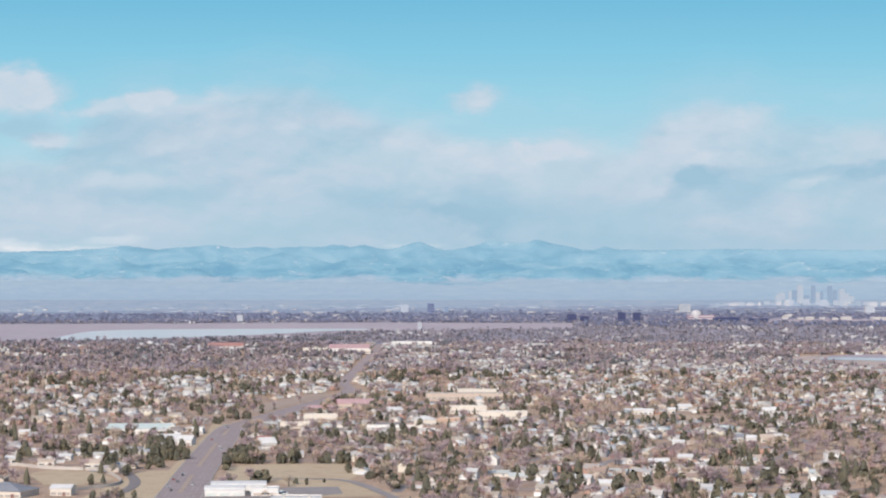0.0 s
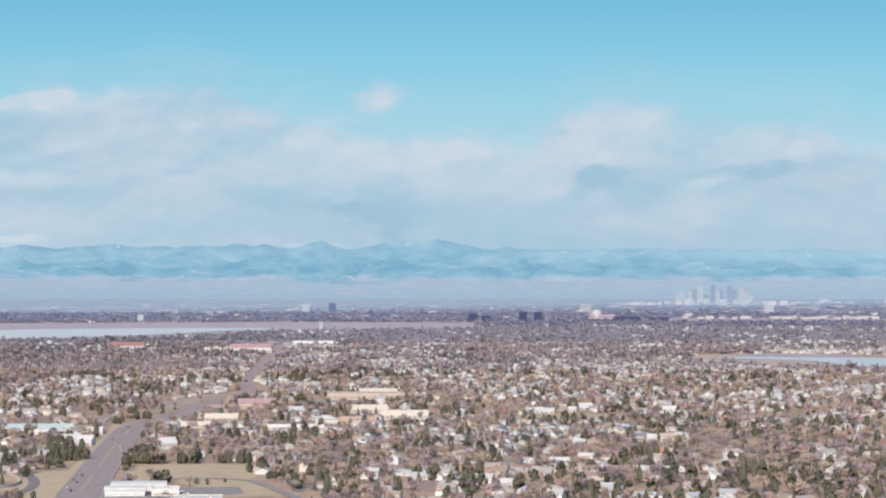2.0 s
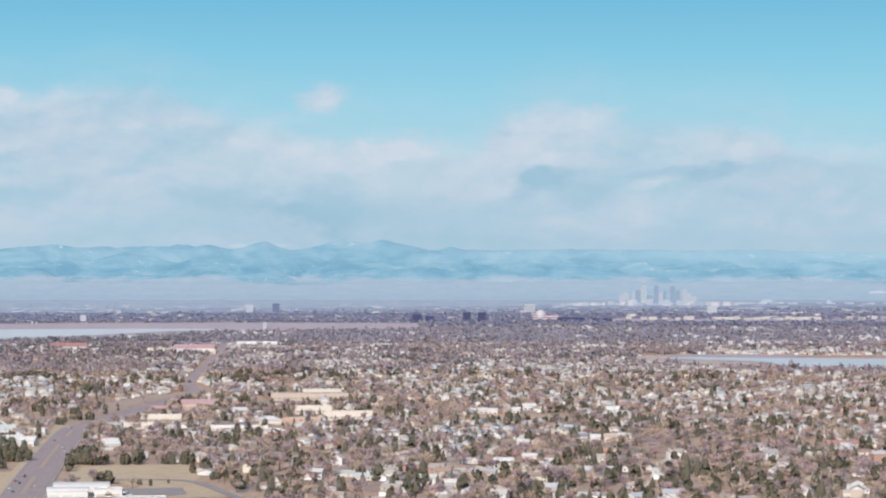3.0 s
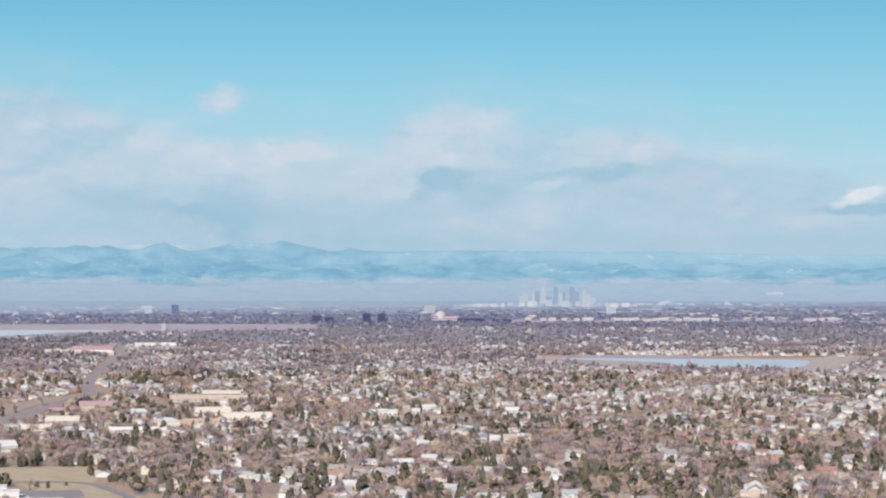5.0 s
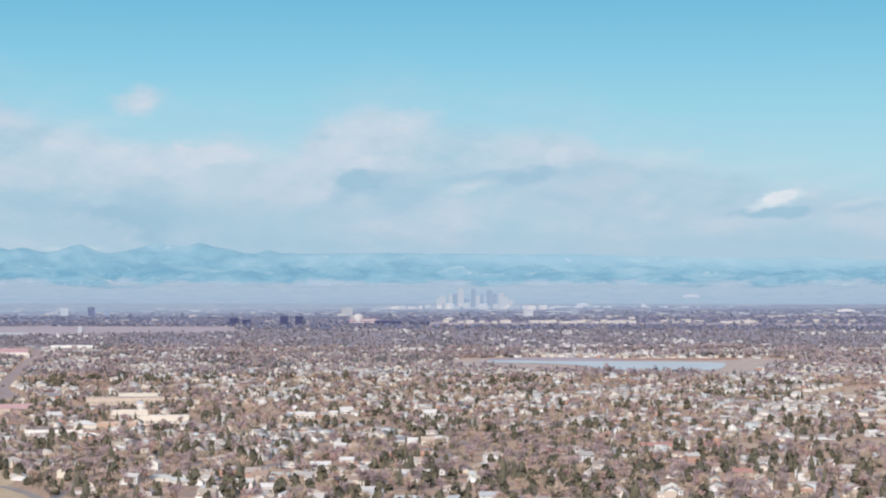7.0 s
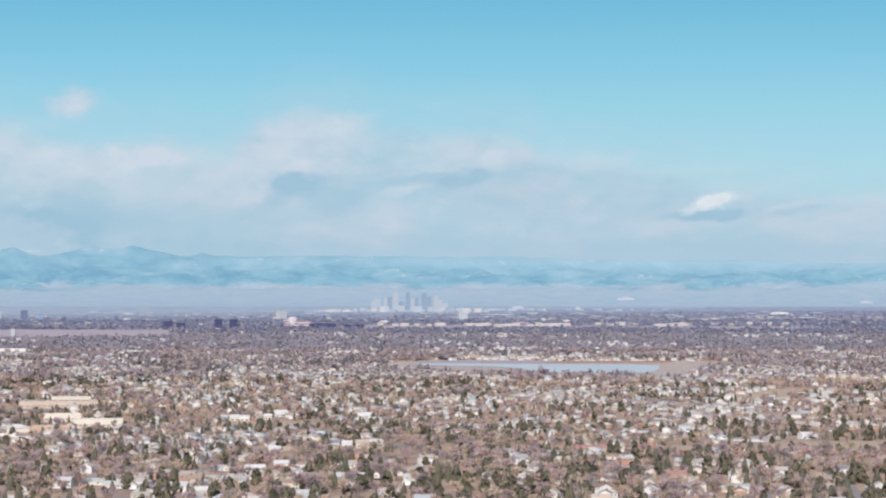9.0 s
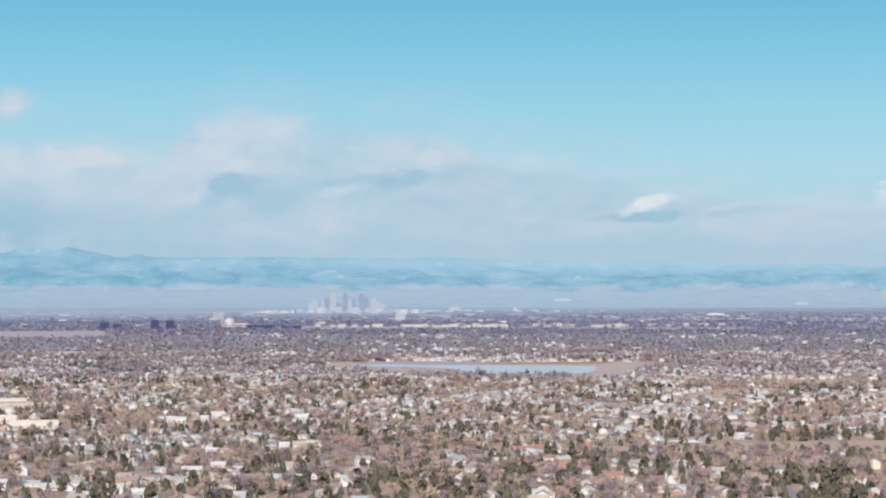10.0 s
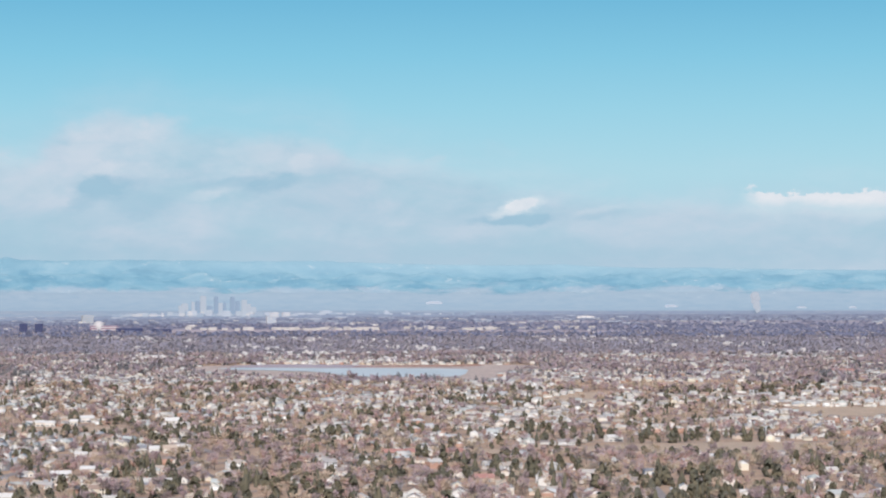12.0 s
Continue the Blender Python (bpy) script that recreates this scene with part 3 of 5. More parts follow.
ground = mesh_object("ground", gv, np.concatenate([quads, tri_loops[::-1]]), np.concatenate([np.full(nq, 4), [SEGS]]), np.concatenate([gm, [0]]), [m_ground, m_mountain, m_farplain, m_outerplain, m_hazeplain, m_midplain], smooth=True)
tagged(ground, "brown winter yards, then a plain with pale haze painted in", "ground", kind="structure")

# ---- mountains at the end of the plain ----
def bumps(a, rows):
    return sum(h * math.exp(-((a - c) / wd) ** 2) for c, wd, h in rows)


def crest(a):
    """Elevation of the skyline, in degrees, by bearing."""
    up = 1.13 - 0.24 * max(0.0, min(1.0, (a - 9) / 15)) - 0.06 * max(0.0, min(1.0, (-8 - a) / 3))
    up += bumps(a, [(2.28, 0.40, 0.25), (1.72, 0.28, 0.09), (2.72, 0.22, 0.05), (-3.86, 0.25, 0.05), (1.22, 0.42, 0.25), (0.6, 0.3, 0.05), (-0.62, 0.42, 0.20), (-1.9, 0.28, 0.12), (-2.55, 0.42, 0.14), (-3.4, 0.4, 0.08),
                    (-4.45, 0.35, 0.09), (-5.6, 0.5, 0.12), (-6.4, 0.3, 0.05), (-7.6, 0.6, 0.09), (3.0, 0.28, 0.07), (3.92, 0.2, 0.08), (7.0, 1.6, 0.02), (11.2, 1.2, 0.04), (17, 1.0, 0.04)])
    peaks = noise.fractal(Vector((a * 3.3, 5.7, 0)), 0.9, 2.1, 4)
    return up + 0.02 * noise.fractal(Vector((a * 1.1, 3.1, 0)), 1.0, 2.1, 4) + (0.03 - 0.015 * max(0.0, min(1.0, (a - 5) / 6))) * (0.5 - abs(peaks))


bearings = np.concatenate([np.arange(-34, -13, 0.25), np.arange(-13, 29, 0.05), np.arange(29, 50.01, 0.25)])
ranges = np.concatenate([np.linspace(FOOT - 8, 4842, 44), [4842.0, 4872.0]])
mv = []
for a in bearings:
    top_up = crest(a)
    far_ridge = noise.fractal(Vector((a * 0.5, 9.2, 1)), 1.0, 2.2, 5)
    mid_ridge = noise.fractal(Vector((a * 0.33, 1.7, 2)), 1.0, 2.2, 5)
    for r in ranges:
        wander = noise.fractal(Vector((a * 0.9, r * 0.012, 4)), 1.0, 2.1, 5)
        rows = ((4672, 16, 0.42 + 0.09 * mid_ridge), (4712, 22, 0.62 + 0.17 * far_ridge), (4768, 30, 0.88 + 0.17 * mid_ridge - 0.006 * max(0, a)), (4842, 46, top_up))
        up = max(0.36 + (p - 0.36) * math.exp(-((r - c) / wd) ** 2) for c, wd, p in rows)
        fade = max(0.0, min(1.0, (r - FOOT) / 30)) * max(0.0, min(1.0, (4842 - r) / 40))
        up += (0.16 * wander + 0.05 * (0.5 - abs(noise.fractal(Vector((a * 2.6, r * 0.03, 11)), 0.9, 2.1, 4)))) * fade
        if r > 4850:
            up = 0.2
        a_ = radians(a)
        mv.append((r * math.sin(a_), r * math.cos(a_), EYE + r * math.tan(radians(up))))
nb, nr = len(bearings), len(ranges)
i, j = np.meshgrid(np.arange(nb - 1), [q for q in range(nr - 1) if q != 43], indexing="ij")
mq = np.stack([i * nr + j, i * nr + j + 1, (i + 1) * nr + j + 1, (i + 1) * nr + j], -1)[..., ::-1].reshape(-1)

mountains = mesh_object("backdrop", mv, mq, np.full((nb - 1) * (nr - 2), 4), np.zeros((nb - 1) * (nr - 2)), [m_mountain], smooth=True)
tagged(mountains, "mountain range with blue haze painted in and thin snow patches", "mountains", kind="structure")

# ---- lakes, fields and roads ----
KEEP_OUT = [[(-350, 1715), (-350, 1845), (-300, 1812), (-300, 1715)], [(-300, 1380), (-300, 1640), (-205, 1640), (-205, 1380)], [(-172, 1380), (-172, 1565), (-20, 1565), (-20, 1380)]]


def field(name, outline, mat, label, category="field", lift=0.25, clear=True, step=40.0):
    if clear:
        KEEP_OUT.append(outline)
    return sheet(name, outline, mat, label, category, lift, step)


field("ground", [(-1800, 6900), (-2700, 11300), (-242, 12200), (650, 11900), (540, 9800), (-320, 8950), (-550, 7600), (-780, 7180)], m_dam, "tan dry plain and dam beyond the reservoir", lift=1.0, step=150)
field("water", smooth_line([(-1236, 7578), (-1330, 8900), (-1240, 9420), (-1040, 9600), (-624, 9760), (-333, 9700), (-300, 9400), (-448, 9014), (-615, 8265), (-802, 7684), (-958, 7275), (-1137, 7100), (-1210, 7300)], 5), m_ice, "pale ice-grey reservoir under the sky", "lake", lift=2.2, step=150)
field("ground", smooth_line([(700, 4640), (735, 5000), (800, 5290), (960, 5330), (1100, 5290), (1290, 5290), (1430, 5270), (1530, 5120), (1360, 4700), (1215, 4330), (1120, 3980), (1010, 4120), (850, 4190), (750, 4400)], 4), m_reed, "tan reedy meadow round the lake", lift=0.5)
field("water", smooth_line([(790, 5060), (862, 5110), (925, 5075), (996, 5030), (1117, 4985), (1223, 4930), (1282, 4854), (1245, 4679), (1129, 4341), (997, 4341), (945, 4445), (945, 4700), (890, 4840), (808, 4930)], 5), m_water, "small pale blue lake with a tan shore", "lake", lift=1.2)
field("ground", wobbly([(830, 5150), (880, 5330), (1000, 5400), (1120, 5330), (1180, 5130), (1080, 5060), (960, 5100)], 5, 10), m_dam, "bare tan bank behind the lake", lift=0.8)
field("ground", smooth_line([(1095, 5125), (1241, 5104), (1361, 5094), (1431, 5250), (1291, 5210), (1131, 5190)], 4), m_redbank, "rust-red bank along the far shore", lift=0.9, clear=False)
field("ground", [(1687, 12400), (1954, 14200), (3243, 13700), (4283, 12600), (3901, 11584), (2937, 12553)], m_dam, "narrow tan field before the apartment rows", lift=1.0, step=150)
field("lawn", [(-157, 1694), (-165, 1835), (-125, 1858), (-74, 1858), (-60, 1760), (-66, 1694), (-28, 1560), (-82, 1545), (-112, 1663)], m_grass, "dormant straw-coloured playing field", "lawn")
field("lawn", [(-236, 1470), (-226, 1776), (-206, 1790), (-228, 2298), (-240, 2500), (-216, 2420), (-203, 1900), (-188, 1600), (-186, 1470)], m_grass, "straw-coloured verge beside the wide road", "lawn")
field("lawn", [(-306, 1752), (-296, 1790), (-258, 1768), (-232, 1694), (-250, 1645), (-276, 1645)], m_grass, "dry grass enclosed by the long wall", "lawn")
field("lawn", [(-377, 2474), (-236, 2474), (-250, 2588), (-385, 2567)], m_median, "bare tan strip behind the long building", "lawn")
field("lawn", [(-218, 2650), (-222, 2908), (-175, 3215), (-146, 3170), (-175, 2955), (-204, 2680)], m_median, "dry grassy slope beside the road", "lawn")
field("lawn", wobbly([(520, 2080), (560, 2115), (640, 2110), (730, 2150), (905, 2140), (860, 1985), (720, 2010), (640, 2030), (560, 2040)], 0, 9), m_park, "long straw-coloured park strip", "lawn")
field("lawn", wobbly([(1150, 3700), (1260, 3830), (1375, 3960), (1500, 3840), (1440, 3690), (1270, 3640)], 3), m_park, "dry open field among houses", "lawn")
field("lawn", wobbly([(172, 2485), (185, 2590), (235, 2622), (300, 2612), (294, 2505), (230, 2472)], 7, 8), m_park, "brown open strip among houses", "lawn")
field("lawn", wobbly([(940, 3160), (1010, 3330), (1130, 3490), (1180, 3460), (1080, 3280), (1020, 3150)], 5), m_park, "straw-coloured greenbelt", "lawn")
field("lawn", wobbly([(1100, 2560), (1150, 2760), (1190, 2900), (1330, 2860), (1400, 2740), (1290, 2600), (1200, 2540)], 11, 9), m_park, "brown open ground behind newer houses", "lawn")
field("pavement", [(-150, 2420), (-150, 2468), (-30, 2480), (30, 2500), (34, 2460), (-25, 2425)], m_street, "worn grey parking lots round the shops", "parking lot", lift=0.3)
field("pavement", [(-80, 2880), (-70, 2950), (-25, 2975), (80, 2990), (80, 2950), (-10, 2890)], m_street, "grey parking lot beside the school", "parking lot", lift=0.3)
field("pavement", [(-165, 1535), (-162, 1600), (-112, 1625), (-72, 1632), (-66, 1575), (-100, 1535)], m_street, "parking apron round the white building", "parking lot", lift=0.32)

ROAD = smooth_line([(-160, 1250), (-172, 1542), (-189, 1874), (-209, 2330), (-202, 2450), (-181, 2680), (-156, 2923), (-132, 3141), (-128, 3330), (-150, 3600), (-154, 3988), (-160, 4833), (-166, 5870), (-175, 6576)], 8)
strip("road", ROAD[:66], 29, m_asphalt, "wide worn grey six-lane road", "road", lift=0.4)
KEEP_OUT.append([(x - 8, y) for x, y in ROAD[60:]] + [(x + 17, y) for x, y in ROAD[:59:-1]])
strip("road", ROAD[64:], 19, m_asphalt, "narrow grey road running on through the woods", "road", lift=0.35)
for first, last in ((9, 14), (15, 21), (22, 25), (27, 31)):
    strip("road_median", ROAD[first:last], 3.4, m_median, "narrow bare tan median of the road", "median", lift=0.5, offset=-1.0)
for off in (-14.8, 14.8):
    strip("kerb", ROAD[:60], 0.6, m_kerb, "pale concrete kerb", "kerb", lift=0.55, offset=off)
dashes = bmesh.new()
for off in (-9.5, -5.8, 5.8, 9.5):
    for a, b in zip(ROAD[:36], ROAD[1:37]):
        length = math.hypot(b[0] - a[0], b[1] - a[1])
        for q in range(int(length / 12)):
            t0 = q * 12 / length
            x, y = a[0] + (b[0] - a[0]) * t0, a[1] + (b[1] - a[1]) * t0
            tx, ty = (b[0] - a[0]) / length, (b[1] - a[1]) / length
            c = (x + ty * off, y - tx * off)
            vs = []
            for u, v in ((0, -0.12), (3.5, -0.12), (3.5, 0.12), (0, 0.12)):
                p, s = lay(c[0] + tx * u + ty * v, c[1] + ty * u - tx * v, 0.46)
                vs.append(dashes.verts.new(p))
            dashes.faces.new(vs[::-1])
tagged(part("lane_markings", dashes, m_line), "dashed white lane lines on the road", "road marking", kind="stuff")
strip("road", smooth_line([(-122, 1700), (-100, 1702), (-72, 1690), (-54, 1640), (-36, 1560), (-24, 1500)], 6), 8, m_street, "grey lane between the playing fields", "road", lift=0.5)
strip("road", smooth_line([(-266, 1830), (-240, 1776), (-219, 1690), (-213, 1605), (-225, 1500)], 8), 8, m_tar, "dark side street beside the wall", "road", lift=0.45)

# ---- kinds of houses ----
def house_parts(wide, deep, high, pitch, wing, hip, seed):
    """Bmeshes of one house, by part. Front to -y."""
    rnd = random.Random(seed)
    w2, d2, rise = wide / 2, deep / 2, deep / 2 * pitch
    walls, roof, eave = bmesh.new(), bmesh.new(), 0.5
    box(walls, -w2, w2, -d2, d2, -0.6, high)
    drop = eave * pitch
    if hip:
        lo = high - drop
        ring = [roof.verts.new(c) for c in ((-w2 - eave, -d2 - eave, lo), (w2 + eave, -d2 - eave, lo), (w2 + eave, d2 + eave, lo), (-w2 - eave, d2 + eave, lo))]
        r = [roof.verts.new((-w2 + d2, 0, high + rise)), roof.verts.new((w2 - d2, 0, high + rise))]
        for f in ((ring[0], ring[1], r[1], r[0]), (ring[1], ring[2], r[1]), (ring[2], ring[3], r[0], r[1]), (ring[3], ring[0], r[0]), ring[::-1]):
            roof.faces.new(f)
    else:
        gable = bmesh.new()
        for side in (-1, 1):
            prism(walls, [(-d2, high), (d2, high), (0, high + rise)], 0, 0.25)
            last = list(walls.verts)[-6:]
            for v in last:
                x, y, z = v.co
                v.co = (side * w2 - side * y, x, z)
        gable.free()
        t = 0.22
        prism(roof, [(-d2 - eave, high - drop), (0, high + rise), (d2 + eave, high - drop), (d2 + eave, high - drop + t), (0, high + rise + t), (-d2 - eave, high - drop + t)], -w2 - eave, w2 + eave)
        bmesh.ops.transform(roof, matrix=Matrix.Rotation(radians(90), 4, "Z"), verts=roof.verts)
    parts = [("body", walls, m_wall), ("roof", roof, m_roof)]
    if wing:
        gx, gw, gd, gh = -w2 + 3.1, 3.1, 5.0, min(high, 2.9)
        g = box(bmesh.new(), gx - gw, gx + gw, -d2 - gd, -d2 - 0.02, -0.6, gh)
        top_z = gh + gw * 0.5
        prism(g, [(gx - gw, gh), (gx + gw, gh), (gx, top_z)], -d2 - gd, -d2 - gd + 0.25)
        parts.append(("garage", g, m_wall))
        gr = prism(bmesh.new(), [(gx - gw - 0.4, gh - 0.2), (gx, top_z), (gx + gw + 0.4, gh - 0.2), (gx + gw + 0.4, gh), (gx, top_z + 0.2), (gx - gw - 0.4, gh)], -d2 - gd - 0.4, -d2 + 0.3)
        parts.append(("garage_roof", gr, m_roof))
        parts.append(("garage_door", box(bmesh.new(), gx - 2.4, gx + 2.4, -d2 - gd - 0.06, -d2 - gd + 0.02, 0, 2.2), m_trim))
    if not hip and seed % 2 == 0:  # a gable across the front
        gx, gw, gd = w2 * 0.55, 2.6, 1.6
        top_z = high + gw * 0.75
        g = box(bmesh.new(), gx - gw, gx + gw, -d2 - gd, -d2 - 0.02, -0.6, high)
        prism(g, [(gx - gw, high), (gx + gw, high), (gx, top_z)], -d2 - gd, -d2 - gd + 0.25)
        parts.append(("cross_gable", g, m_wall))
        gr = prism(bmesh.new(), [(gx - gw - 0.4, high - 0.3), (gx, top_z), (gx + gw + 0.4, high - 0.3), (gx + gw + 0.4, high - 0.1), (gx, top_z + 0.2), (gx - gw - 0.4, high - 0.1)], -d2 - gd - 0.4, -d2 * 0.35)
        parts.append(("cross_gable_roof", gr, m_roof))
        win = bmesh.new()
        box(win, gx - 0.9, gx + 0.9, -d2 - gd - 0.06, -d2 - gd + 0.02, 0.9, 2.2, 0)
        box(win, gx - 0.76, gx + 0.76, -d2 - gd - 0.09, -d2 - gd - 0.04, 1.02, 2.08, 1)
        parts.append(("window", win, (m_trim, m_glass)))
    ch = bmesh.new()
    cx = w2 * rnd.uniform(0.3, 0.8)
    box(ch, cx - 0.5, cx + 0.5, 0.6, 1.4, high, high + rise + 0.9)
    box(ch, cx - 0.6, cx + 0.6, 0.5, 1.5, high + rise + 0.9, high + rise + 1.05)
    parts.append(("chimney", ch, m_brick))
    parts.append(("door", box(bmesh.new(), w2 * 0.1, w2 * 0.1 + 1.0, -d2 - 0.07, -d2 + 0.02, 0, 2.1), m_door))
    storeys = [0.9] + ([3.7] if high > 4 else [])
    for z in storeys:
        for x in (() if not hip and seed % 2 == 0 else (w2 * 0.45, w2 * 0.78)) + ((-w2 * 0.55,) if z > 2 else ()):
            win = bmesh.new()
            box(win, x - 0.75, x + 0.75, -d2 - 0.08, -d2 + 0.02, z, z + 1.35, 0)
            box(win, x - 0.62, x + 0.62, -d2 - 0.11, -d2 - 0.06, z + 0.12, z + 1.23, 1)
            parts.append(("window", win, (m_trim, m_glass)))
    for x in (-w2 * 0.5, w2 * 0.5):
        z = storeys[-1]
        win = bmesh.new()
        box(win, x - 0.7, x + 0.7, d2 - 0.02, d2 + 0.08, z, z + 1.3, 0)
        box(win, x - 0.58, x + 0.58, d2 + 0.06, d2 + 0.11, z + 0.12, z + 1.18, 1)
        parts.append(("window", win, (m_trim, m_glass)))
    return parts


HOUSES = [  # wide, deep, wall height, roof pitch, garage wing, hipped
    (14.0, 9.0, 2.8, 0.42, True, False), (12.0, 8.5, 5.4, 0.5, True, False), (16.0, 9.0, 2.8, 0.36, False, False),
    (11.0, 9.5, 5.4, 0.55, False, False), (14.0, 9.5, 5.2, 0.42, True, True), (15.0, 8.5, 2.9, 0.5, False, False)]
HOUSE_MATS = [m_wall, m_roof, m_trim, m_door, m_glass, m_brick]


def house_template(row, seed, detail):
    pieces = []
    for name, bm, mat in house_parts(*row, seed):
        if detail < 2 and name in ("window", "chimney", "door") or detail < 1 and name.startswith(("garage", "cross")):
            bm.free()
        elif isinstance(mat, tuple):
            for f in bm.faces:
                f.material_index = HOUSE_MATS.index(mat[f.material_index])
            pieces.append((bm, 0))
        else:
            pieces.append((bm, HOUSE_MATS.index(mat)))
    return arrays(pieces)


# ---- kinds of trees ----
def bare_tree(seed, high=9.0, wide=4.2, twigs=48, long=2.6, thick=0.5, limbs=5):
    """Bmeshes: trunk with limbs, and a crown of twig sprays with gaps between."""
    rnd = random.Random(seed)
    trunk, crown = bmesh.new(), bmesh.new()
    loft(trunk, [(0, 0, -0.4, 0.3), (0.05, 0, high * 0.25, 0.22), (0.12, 0.05, high * 0.5, 0.14), (0.1, 0.1, high * 0.8, 0.05)], 5)
    for k in range(limbs):
        a = 6.283 * (k + rnd.random() * 0.6) / limbs
        z = high * rnd.uniform(0.22, 0.4)
        r = wide * rnd.uniform(0.55, 0.8)
        loft(trunk, [(0.05, 0, z, 0.13), (r * 0.5 * math.cos(a), r * 0.5 * math.sin(a), z + high * 0.16, 0.09), (r * math.cos(a), r * math.sin(a), z + high * 0.36, 0.03)], 4)
    mid, up = high * 0.62, high * 0.4
    lobes = [(rnd.uniform(-0.5, 0.5) * wide, rnd.uniform(-0.5, 0.5) * wide, mid + rnd.uniform(-0.35, 0.55) * up, rnd.uniform(0.42, 0.62) * wide) for _ in range(5)]
    for k in range(twigs):
        lx, ly, lz, lr = lobes[k % 5]
        d = Vector((rnd.gauss(0, 1), rnd.gauss(0, 1), rnd.gauss(0.15, 0.9))).normalized()
        c = Vector((lx, ly, lz)) + d * lr * rnd.uniform(0.35, 1.0)
        along = (d + Vector((rnd.gauss(0, 0.5), rnd.gauss(0, 0.5), 0.6))).normalized() * long * rnd.uniform(0.35, 0.65)
        across = along.cross(Vector((rnd.gauss(0, 1), rnd.gauss(0, 1), rnd.gauss(0, 1)))).normalized() * thick * rnd.uniform(0.6, 1.3)
        vs = [crown.verts.new(c + v) for v in (across - along, along * 1.2, -across - along * 0.6)]
        crown.faces.new(vs)
    return trunk, crown


def conifer(seed, high=10.0, wide=2.8, tiers=7, points=9, fine=1.0):
    """A spruce in tiers (every third seed) or a pine of loose rounded clumps."""
    rnd = random.Random(seed)
    trunk, crown = bmesh.new(), bmesh.new()
    loft(trunk, [(0, 0, -0.4, 0.26), (0, 0, high * 0.2, 0.2)], 5)
    if seed % 3 != 2:
        for k in range(tiers):
            f = (k + 0.3) / tiers
            r = wide * (0.55 + 0.45 * math.sin(3.0 * f + 0.3)) * (0.62 if f > 0.75 else 0.8)
            off = wide * 0.32 * (1 - 0.6 * f)
            c = Vector((rnd.uniform(-off, off), rnd.uniform(-off, off), high * (0.12 + 0.72 * f)))
            for q in range(int((points + 3) / fine ** 2)):
                d = Vector((rnd.gauss(0, 1), rnd.gauss(0, 1), rnd.gauss(0.1, 0.8))).normalized()
                p = c + d * r * rnd.uniform(0.5, 0.85)
                u = d.cross(Vector((rnd.gauss(0, 1), rnd.gauss(0, 1), rnd.gauss(0, 1)))).normalized() * r * fine * rnd.uniform(0.35, 0.6)
                v = d.cross(u).normalized() * r * fine * rnd.uniform(0.3, 0.55)
                crown.faces.new([crown.verts.new(p + e) for e in (u - d * 0.15 * r * fine, v, -u * 0.8 + d * 0.1 * r * fine, -v - Vector((0, 0, 0.1 * r * fine)))])
        return trunk, crown
    for k in range(tiers):
        f = k / tiers
        r = wide * (1 - f) ** 0.8 * rnd.uniform(0.85, 1.1)
        z0, z1 = high * (0.07 + 0.86 * f), high * min(1.0, 0.07 + 0.86 * f + 0.3)
        tip = crown.verts.new((rnd.uniform(-0.1, 0.1), rnd.uniform(-0.1, 0.1), z1))
        ring = []
        for q in range(points * 2):
            a = 6.283 * q / (points * 2) + rnd.uniform(-0.1, 0.1)
            rr = r * (rnd.uniform(0.85, 1.15) if q % 2 else rnd.uniform(0.5, 0.7))
            ring.append(crown.verts.new((rr * math.cos(a), rr * math.sin(a), z0 + (rnd.uniform(-0.25, 0.1) if q % 2 else 0.35))))
        for q in range(points * 2):
            crown.faces.new((ring[q], ring[(q + 1) % (points * 2)], tip))
    return trunk, crown


# ---- the suburb: blocks of houses with streets, yards and trees ----
rng = np.random.default_rng(7)


def inside(x, y, outline):
    hit = np.zeros(len(x), bool)
    for (xa, ya), (xb, yb) in zip(outline, outline[1:] + outline[:1]):
        if ya != yb:
            hit ^= ((ya > y) != (yb > y)) & (x < (xb - xa) * (y - ya) / (yb - ya) + xa)
    return hit


def clear_of(x, y, gap):
    ok = np.ones(len(x), bool)
    for outline in KEEP_OUT:
        ok &= ~inside(x, y, outline)
    for k, ((xa, ya), (xb, yb)) in enumerate(zip(ROAD, ROAD[1:])):
        wide = gap + 15 if k < 64 else 13 + 0.3 * gap
        dx, dy = xb - xa, yb - ya
        t = np.clip(((x - xa) * dx + (y - ya) * dy) / (dx * dx + dy * dy), 0, 1)
        ok &= np.hypot(x - xa - t * dx, y - ya - t * dy) > wide
    return ok


PLOTS = []  # true places that single buildings take: x, y, radius


def clear_of_plots(x, y, gap):
    ok = np.ones(len(x), bool)
    for px, py, pr in PLOTS:
        ok &= np.hypot(x - px, y - py) > pr + gap
    return ok


def in_wedge(x, y, near, far):
    d, a = np.hypot(x, y), np.degrees(np.arctan2(x, y))
    return (d > near) & (d < far) & (a > -13.5) & (a < 28.5)

